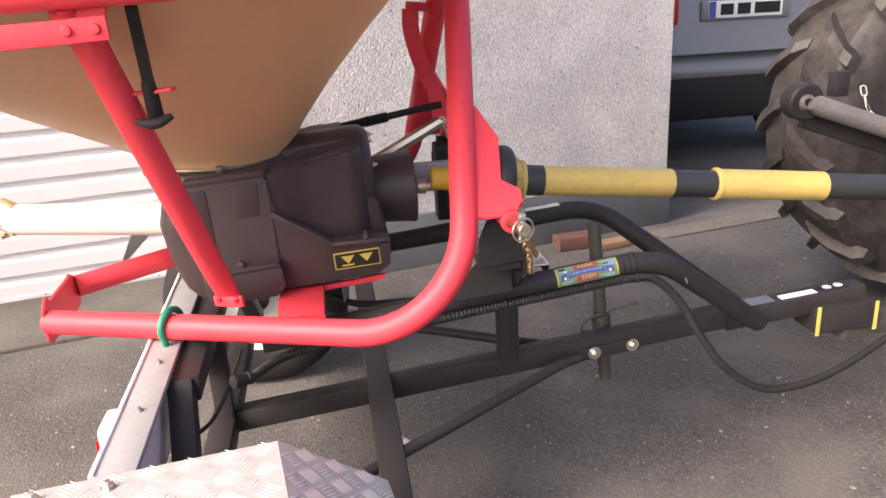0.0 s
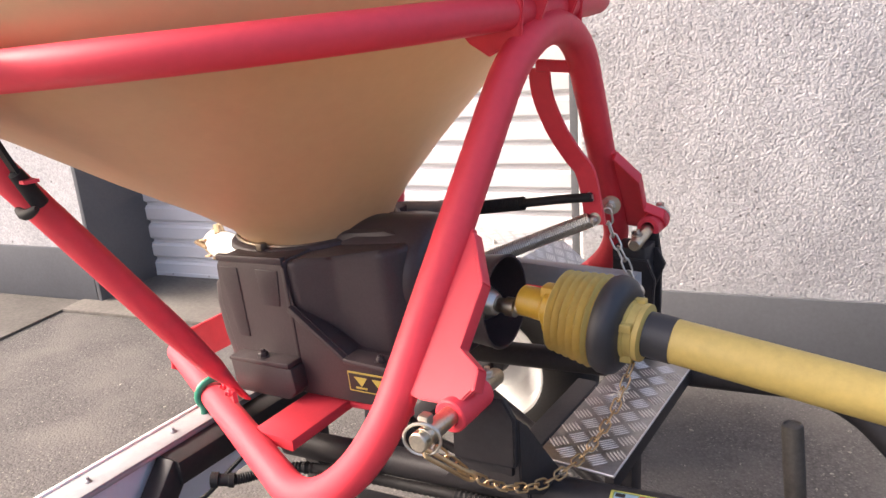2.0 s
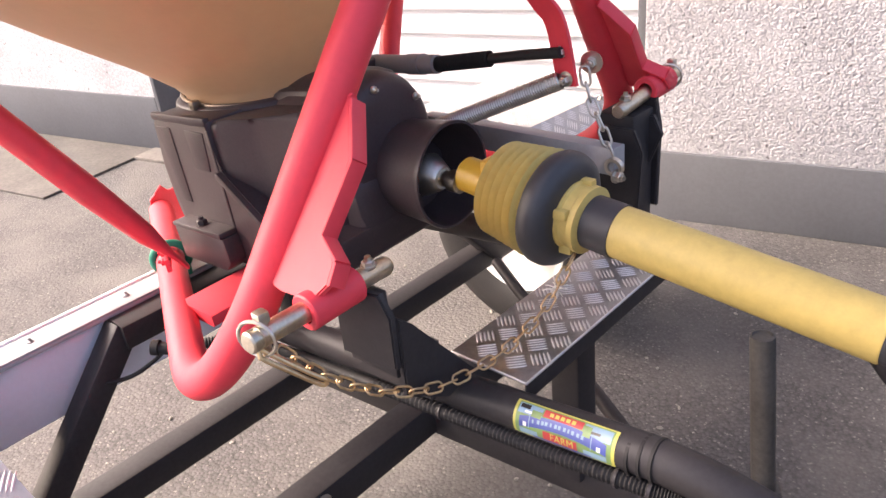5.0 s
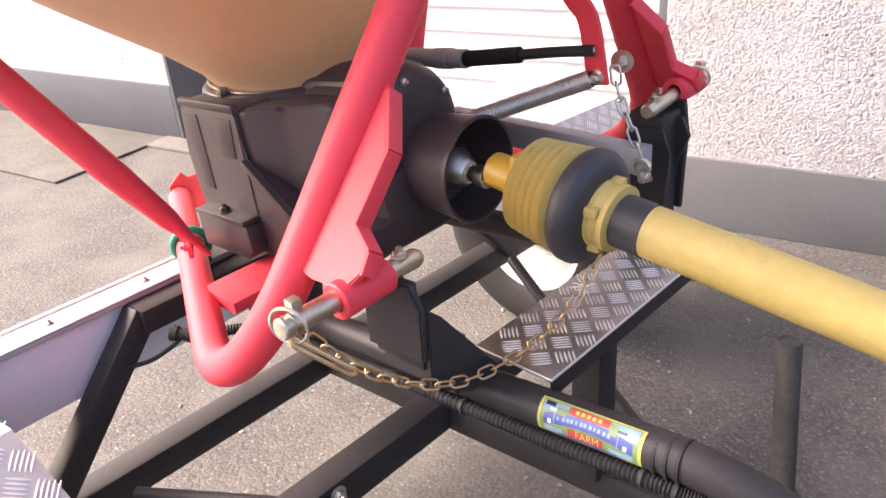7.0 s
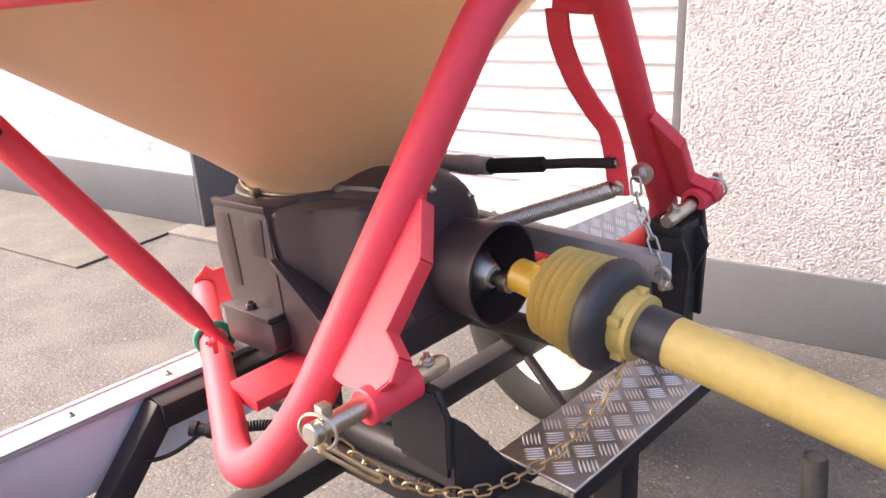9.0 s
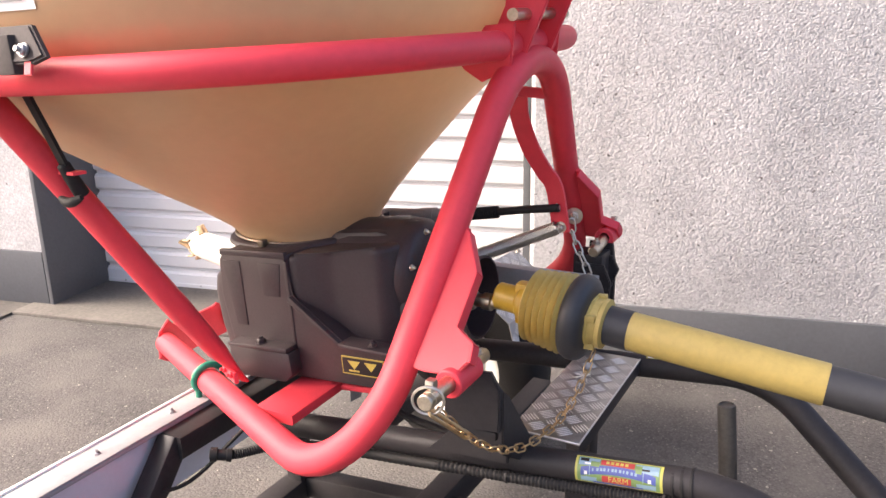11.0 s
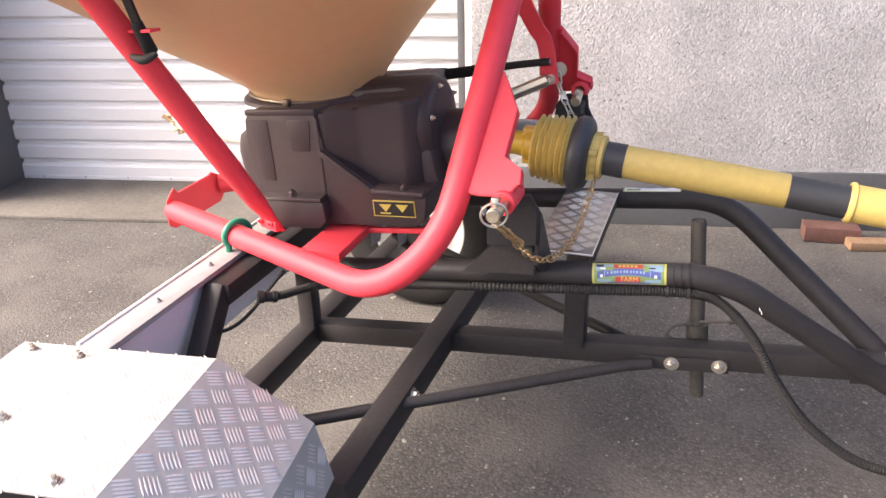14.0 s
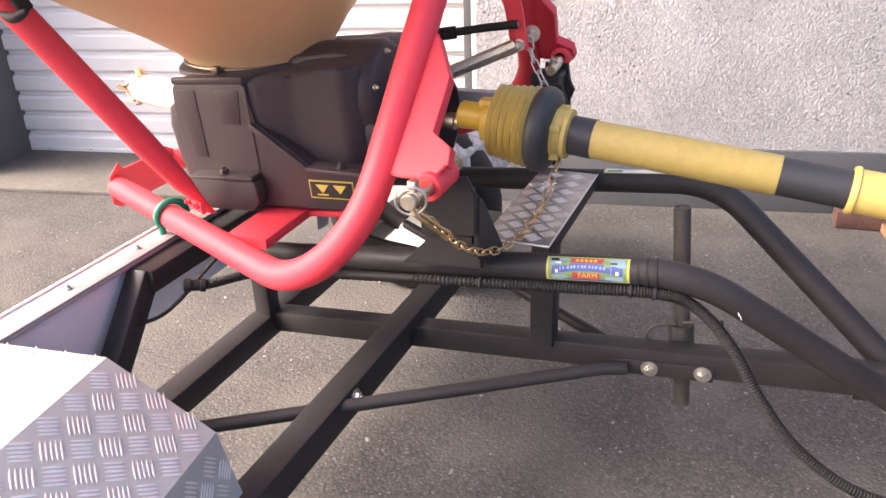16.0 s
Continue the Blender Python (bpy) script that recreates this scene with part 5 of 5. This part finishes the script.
def hoses():
    # corrugated conduit under the near tube, looping forward to the tractor
    a = [(-0.880, -0.330, 0.566), (-0.845, -0.300, 0.560), (-0.76, -0.216, 0.560), (-0.50, -0.2035, 0.5880), (-0.30, -0.2025, 0.6105), (-0.15, -0.2020, 0.6270), (-0.02, -0.196, 0.6380), (0.045, -0.175, 0.618), (0.110, -0.165, 0.552), (0.175, -0.16, 0.446), (0.252, -0.15, 0.350), (0.37, -0.125, 0.270), (0.52, -0.09, 0.252), (0.68, -0.04, 0.272), (0.86, 0.02, 0.320)]
    path = smooth_curve(a, 640)
    rad = [0.0104 if i % 2 else 0.0086 for i in range(len(path))]
    t = thing("conduit", path[0], "black corrugated cable conduit tied under the frame tube", "conduit")
    part("hose", sweep(path, rad, 10), RUBBER, t)
    part("coupling", lathe([(0, 0.006), (0, 0.014), (0.012, 0.014), (0.013, 0.011), (0.03, 0.011), (0.031, 0.013), (0.04, 0.013), (0.04, 0.006)], path[2], path[8] - path[2], 16), RUBBER, t, "black plug coupling")
    for i in (92, 180, 262, 278):
        d = path[i + 1] - path[i - 1]
        part("cable_tie", lathe([(-0.002, 0.0095), (-0.002, 0.0118), (0.002, 0.0118), (0.002, 0.0095)], path[i], d, 14, closed=True), BLACK, t)
    b = smooth_curve([(-0.87, -0.23, 0.585), (-0.886, -0.282, 0.555), (-0.906, -0.325, 0.522), (-0.927, -0.367, 0.504), (-0.955, -0.42, 0.508)], 30)
    single("wire", sweep(b, 0.004, 8), RUBBER, "thin black wire hanging behind the post", "cable")
    c = smooth_curve([(-0.70, 0.0, 0.60), (-0.62, -0.05, 0.585), (-0.50, -0.10, 0.60), (-0.42, -0.13, 0.61)], 30)
    single("wire", sweep(c, 0.008, 8), RUBBER, "black cable under the gearbox", "cable")


hoses()


def tube_label():
    """Printed label wrapped on the upper tube."""
    p, d = V(-0.193, CY - 0.2085, 0.6457), V(0.9939, 0.0057, 0.1107).normalized()
    t = thing("farm_label", p + V(0, -0.03, 0), "printed green, blue and red label wrapped on the black tube", "label")
    side = V(0, -1, 0)
    side = (side - d * side.dot(d)).normalized()
    up = side.cross(d)
    if up.z < 0:
        up = -up
    L = 0.140
    def patch(name, u0, u1, a0, a1, r, mat, parent, bow=0.0):
        bm = bmesh.new()
        rows = []
        for i in range(13):
            u = u0 + (u1 - u0) * i / 12
            b = bow * (1 - (2 * (u / L) - 1) ** 2)
            rows.append([bm.verts.new(p + d * u + (side * math.cos(radians(a)) + up * math.sin(radians(a))) * (R_UP + r)) for a in [-3 + a0 + b + (a1 - a0) * k / 8 for k in range(9)]])
        for A, B in zip(rows, rows[1:]):
            for k in range(8):
                bm.faces.new((A[k], B[k], B[k + 1], A[k + 1]))
        return part(name, bm, mat, parent)
    base = patch("sheet", 0, L, -22, 80, 0.0006, INKYELLOW, t)
    patch("field", 0.004, L - 0.004, -18, 76, 0.0009, INKGREEN, base)
    patch("red_band", 0.042, 0.096, 52, 72, 0.0013, INKRED, base)
    patch("sky_patch", 0.006, 0.040, 44, 72, 0.0012, SKYPRINT, base)
    patch("sky_patch", 0.098, L - 0.006, 40, 72, 0.0012, SKYPRINT, base)
    patch("dark_spot", 0.008, 0.022, 58, 70, 0.0014, INKBLACK, base)
    patch("dark_spot", 0.106, 0.120, 50, 57, 0.0014, INKBLACK, base)
    patch("white_spot", 0.016, 0.026, 48, 54, 0.0014, WHITE, base)
    patch("sky_patch", 0.010, 0.036, -14, 4, 0.0012, SKYPRINT, base)
    patch("sky_patch", 0.100, L - 0.010, -14, 4, 0.0012, SKYPRINT, base)
    patch("blue_band", 0.010, L - 0.010, 0, 30, 0.0014, INKBLUE, base, 22)
    patch("red_band", 0.045, 0.092, -8, 16, 0.0017, INKRED, base)
    for k in range(5):
        patch("cream_bar", 0.0505 + k * 0.0076, 0.0555 + k * 0.0076, 57, 67, 0.0017, INKYELLOW, base)
    for u in (0.024, L - 0.030):
        patch("pale_line", u, u + 0.0012, 10, 48, 0.0017, SKYPRINT, base)
    patch("hill", 0.026, 0.040, 42, 60, 0.0016, INKGREEN, base)
    patch("hill", 0.098, 0.108, 38, 66, 0.0016, INKGREEN, base)
    for k in range(12):
        u = 0.029 + k * 0.0061 + (0.001 if k % 3 else 0.0)
        b = 22 * (1 - (2 * (u + 0.002) / L - 1) ** 2) - 6
        patch("pale_bar", u, u + (0.0036 if k % 4 else 0.0024), 17 + b, 27 + b, 0.0018, SKYPRINT, base)
    patch("blue_band", 0.030, L - 0.030, -17, -10, 0.0013, INKBLUE, base)
    for u in (0.016, L - 0.022):
        patch("shield", u, u + 0.005, 12, 24, 0.0018, WHITE, base)
    # the word that can be read
    cu = bpy.data.curves.new("word", "FONT")
    cu.body, cu.size, cu.align_x = "FARM", 0.0125, "CENTER"
    tmp = bpy.data.objects.new("word", cu)
    me = bpy.data.meshes.new_from_object(tmp)
    bpy.data.objects.remove(tmp)
    bm = bmesh.new()
    bm.from_mesh(me)
    for v in bm.verts:
        a = -7 / 57.3 + (v.co.y + 0.000) / R_UP
        u = L * 0.51 + v.co.x * 1.05
        v.co = p + d * u + (side * math.cos(a) + up * math.sin(a)) * (R_UP + 0.0022)
    part("word", bm, INKYELLOW, base, "FARM", 0)
    return t


tube_label()
far_label = thing("far_label", (-0.20, 0.24, 0.68), "pale printed label wrapped on the far black tube", "label")


def far_print(name, u0, u1, a0, a1, r, mat, parent):
    q, pd = V(-0.190, CY + 0.2083, 0.6585), V(0.9958, -0.0057, 0.0910)
    bm = bmesh.new()
    rows = [[bm.verts.new(q + pd * u + V(0, -math.cos(radians(a)), math.sin(radians(a))) * (R_UP + r)) for a in [a0 + (a1 - a0) * k / 6 for k in range(7)]] for u in (u0, u1)]
    for k in range(6):
        bm.faces.new((rows[0][k], rows[1][k], rows[1][k + 1], rows[0][k + 1]))
    return part(name, bm, mat, parent)


sheet2 = far_print("sheet", 0.0, 0.135, 58, 138, 0.001, INKYELLOW, far_label)
far_print("field", 0.003, 0.132, 61, 135, 0.0014, WHITE, sheet2)
far_print("red_band", 0.055, 0.080, 116, 124, 0.0018, INKRED, sheet2)
far_print("blue_band", 0.030, 0.105, 90, 98, 0.0018, INKBLUE, sheet2)
far_print("green_band", 0.008, 0.040, 66, 80, 0.0018, INKGREEN, sheet2)


def twine_tuft():
    """Frayed end of pale twine knotted on the safety chain."""
    rnd = random.Random(9)
    c = V(-0.234, -0.041, 0.742)
    bm = bmesh.new()
    for i in range(26):
        d = V(rnd.uniform(-1, 1), rnd.uniform(-1, 1), rnd.uniform(-0.4, 1)).normalized()
        L = rnd.uniform(0.008, 0.022)
        sweep([c, c + d * L * 0.6, c + d * L + V(0, 0, -0.003)], 0.0007, 4, bm=bm)
    return single("twine", bm, WHITEPVC, "frayed tuft of pale twine knotted on the chain", "twine", smooth=0)


twine_tuft()

# ---- tractor wheel, link arm, car and small things ----
def tractor_wheel(t, y):
    c, r, w = V(1.72, y, 0.70), 0.70, 0.19
    prof = [(-w + 0.02, 0.36), (-w, 0.40), (-w - 0.02, 0.50), (-w - 0.015, 0.60), (-w + 0.02, r - 0.055), (-0.08, r - 0.04), (0, r - 0.035), (0.08, r - 0.04), (w - 0.02, r - 0.055), (w + 0.015, 0.60), (w + 0.02, 0.50), (w, 0.40), (w - 0.02, 0.36)]
    tyre = part("tyre", lathe(prof, c, (0, 1, 0), 72, closed=True), TYRE, t, "large dusty tyre with heavy worn lugs")
    part("rim", lathe([(-w + 0.03, 0.37), (-w + 0.05, 0.34), (-0.02, 0.30), (0.0, 0.12), (0.0, 0)], c, (0, 1, 0), 40), WHITERIM, t)
    # lugs: raked bars from shoulder to the middle, left and right by turns
    for i in range(40):
        sgn = 1 if i % 2 else -1
        a = 2 * math.pi * i / 40
        bm = bmesh.new()
        rows = []
        for f, h in ((0.0, 0.010), (0.25, 0.035), (0.6, 0.036), (1.0, 0.034), (1.12, 0.015)):
            y = sgn * (0.01 + f * (w - 0.005))
            aa = a + (0.20 * f)
            base_r = r - 0.04 - 0.02 * max(0, f - 0.7) / 0.3
            row = []
            for da, hh in ((-0.045, 0.0), (-0.030, h), (0.030, h), (0.045, 0.0)):
                rr = base_r - 0.02 + hh + (0.02 if hh else 0)
                row.append(bm.verts.new(c + V(rr * math.cos(aa + da), y, rr * math.sin(aa + da))))
            rows.append(row)
        for A, B in zip(rows, rows[1:]):
            for k in range(3):
                bm.faces.new((A[k], A[k + 1], B[k + 1], B[k]))
        bm.faces.new(rows[0])
        bm.faces.new(rows[-1])
        part("lug", bm, TYRE, tyre, smooth=0)


def link_arm():
    t = thing("link_arm", (1.1, 0.40, 0.75), "grey steel tractor lower link arm with a ball end", "link arm")
    d = V(0.94, 0.0, -0.34).normalized()
    a = V(0.735, 0.38, 0.892)
    part("arm", sweep([a + V(-0.004, -0.045, 0.004), a + V(0, -0.045, 0) + d * 0.01, a + V(0, -0.045, 0) + d * 0.9], [0.020, 0.029, 0.027], 18), GREYARM, t)
    part("ball_end", lathe([(-0.030, 0.028), (-0.030, 0.048), (-0.024, 0.054), (0.024, 0.054), (0.030, 0.048), (0.030, 0.028)], a - d * 0.012, (0, 1, 0), 28, closed=True), BLACK, t)
    part("ball", lathe([(-0.034, 0.012), (-0.034, 0.018), (-0.022, 0.029), (0.0, 0.034), (0.022, 0.029), (0.034, 0.018), (0.034, 0.012)], a - d * 0.012, (0, 1, 0), 24, closed=True), GREYARM, t)
    part("lower_bar", bar(a + V(0.0, 0.0, -0.045), a + V(0.0, 0.0, -0.045) + d * 0.9, 0.03, 0.06, 0.008), BLACK, t)
    part("latch", block(a + V(0.075, -0.02, 0.01), a + V(0.125, 0.02, 0.085), 0.01), BLACK, t)
    return t


link_arm()
chain("check_chain", [(0.90, 0.36, 0.93), (0.91, 0.34, 0.87), (0.96, 0.33, 0.80), (1.02, 0.33, 0.77), (1.10, 0.33, 0.76)], steel_link, 0.027, "bright steel check chain hanging from the link arm")


def tractor_body():
    t = thing("tractor", (1.5, 0.2, 0.5), "tractor rear with a dusty lugged tyre and drawbar hitch", "tractor")
    tractor_wheel(t, 0.96)
    # near wheel and fenders are unseen, added to shade the yard from the sky
    tractor_wheel(t, -0.58)
    part("axle_housing", lathe([(-0.6, 0.12), (-0.3, 0.15), (0, 0.24), (0.3, 0.15), (0.6, 0.12)], V(1.75, 0.22, 0.72), (0, 1, 0), 24), BLACK, t)
    part("rear_housing", block((1.46, 0.02, 0.45), (2.2, 0.42, 1.0), 0.05), BLACK, t)
    for y0, y1 in ((-0.75, -0.40), (0.74, 1.19)):
        fb = bmesh.new()
        arc = [V(1.69 + 0.80 * math.cos(a), y0, 0.72 + 0.80 * math.sin(a)) for a in [radians(20 + 110 * i / 14) for i in range(15)]]
        top = [[fb.verts.new(p + V(0, dy, 0) + (p - V(1.69, y0, 0.72)).normalized() * k) for p in arc] for dy, k in ((0, 0), (y1 - y0, 0), (y1 - y0, 0.012), (0, 0.012))]
        for A, B in zip(top, top[1:] + top[:1]):
            for i in range(14):
                fb.faces.new((A[i], A[i + 1], B[i + 1], B[i]))
        part("unseen_fender", fb, BLACK, t)
    part("drawbar", bar((0.66, 0.03, 0.33), (1.5, 0.10, 0.36), 0.07, 0.04, 0.005), OLDPIPE, t)
    return t


tractor_body()


def car():
    base = V(2.18, 3.25, 0)
    t = thing("car", base, "silver-blue hatchback parked behind the building corner", "car")
    def outline(z, hw, y, rnd=0.16):
        # rear edge of the body at one height, rounded at the corners, and its sides
        pts = [V(base.x - hw, base.y + 3.6, z), V(base.x - hw, base.y + y + 0.5, z)]
        for i in range(7):
            a = radians(90 * i / 6)
            pts.append(V(base.x - hw + rnd - rnd * math.cos(a), base.y + y + rnd * 1.3 * (1 - math.sin(a)), z))
        right = [V(2 * base.x - q.x, q.y, q.z) for q in pts[::-1]]
        return pts + right
    levels = [(0.30, 0.78, 0.05), (0.38, 0.81, -0.01), (0.60, 0.84, -0.04), (0.62, 0.845, -0.05), (0.66, 0.845, -0.045), (0.70, 0.84, -0.01), (0.74, 0.84, 0.0), (0.95, 0.85, 0.02), (1.08, 0.845, 0.04), (1.12, 0.82, 0.09), (1.42, 0.66, 0.34), (1.50, 0.58, 0.48), (1.52, 0.4, 0.7)]
    def loft(name, lv, mat, lab):
        bm = bmesh.new()
        rows = [[bm.verts.new(p) for p in outline(*l)] for l in lv]
        for A, B in zip(rows, rows[1:]):
            for i in range(len(A) - 1):
                bm.faces.new((A[i], A[i + 1], B[i + 1], B[i]))
        bm.faces.new(rows[-1])
        return part(name, bm, mat, t, lab, 50)
    loft("body", levels[2:], CARPAINT, "silver-blue painted body")
    loft("bumper", levels[:3], CARBLACK, "black lower bumper")
    part("shut_line", block((base.x - 0.80, base.y - 0.052, 0.745), (base.x + 0.80, base.y + 0.10, 0.752)), CARBLACK, t, smooth=0)
    rec = part("plate_recess", block((base.x - 0.34, base.y + 0.0, 0.955), (base.x + 0.30, base.y + 0.05, 1.09), 0.02), CARPAINT, t)
    pl = part("number_plate", block((base.x - 0.29, base.y - 0.008, 0.975), (base.x + 0.23, base.y + 0.002, 1.085), 0.003), WHITE, rec, "white number plate with plain dark bars")
    for i, (x0, x1) in enumerate([(-0.21, -0.12), (-0.09, 0.0), (0.03, 0.21)]):
        part("plate_bar", block((base.x + x0, base.y - 0.012, 0.995), (base.x + x1, base.y - 0.007, 1.065)), INKBLACK, rec, smooth=0)
    part("plate_band", block((base.x - 0.288, base.y - 0.012, 0.978), (base.x - 0.245, base.y - 0.007, 1.082)), INKBLUE, rec, smooth=0)
    for sx in (-1, 1):
        part("tail_lamp", block((base.x + sx * 0.66 - 0.17, base.y - 0.015, 0.93), (base.x + sx * 0.66 + 0.17, base.y + 0.2, 1.15), 0.05), LAMPRED, t, "red tail lamp")
        for y in (0.75, 3.1):
            w = part("wheel", lathe([(-0.09, 0), (-0.09, 0.28), (-0.06, 0.30), (0.06, 0.30), (0.09, 0.28), (0.09, 0)], (base.x + sx * 0.74, base.y + y, 0.30), (1, 0, 0), 28), TYRE, t)
    part("rear_glass", bar((base.x, base.y + 0.085, 1.14), (base.x, base.y + 0.33, 1.42), 1.2, 0.01, 0.002, up=(0, -1, 1)), CARBLACK, t)
    return t


car()


def brick_and_block():
    W = WALL
    p = W @ Vector((0.79, 1.70, GROUND))
    b = bar(p + V(0, 0, 0.035), p + V(0.215, 0.02, 0.035), 0.10, 0.065, 0.004)
    single("brick", b, BRICK, "loose red brick lying by the wall", "brick")
    q = p + V(0.17, -0.07, 0.02)
    single("timber_offcut", bar(q, q + V(0.19, 0.045, 0.0), 0.07, 0.036, 0.003), TIMBER, "short raw timber offcut lying beside the brick", "offcut")


brick_and_block()


def loose_grit():
    """Small stones, twigs and leaf scraps lying on the asphalt."""
    rnd = random.Random(21)
    bm = bmesh.new()
    for i in range(420):
        x, y = rnd.uniform(-2.6, 1.5), rnd.uniform(-1.0, 1.6)
        if -0.1 < 0.985 * y - 0.174 * x - 1.85:
            continue
        s = rnd.choice((0.002, 0.003, 0.003, 0.004, 0.006))
        q = bmesh.ops.create_icosphere(bm, subdivisions=1, radius=s)["verts"]
        turn = Matrix.Rotation(rnd.uniform(0, 6.3), 4, "Z")
        flat = Matrix.Diagonal((rnd.uniform(0.7, 1.8), rnd.uniform(0.6, 1.1), rnd.uniform(0.3, 0.8), 1))
        bmesh.ops.transform(bm, matrix=Matrix.Translation((x, y, GROUND + s * 0.3)) @ turn @ flat, verts=q)
    ob = single("loose_grit", bm, GRIT, "loose grit and small stones on the asphalt", "grit", kind="stuff", smooth=0)
    return ob


loose_grit()
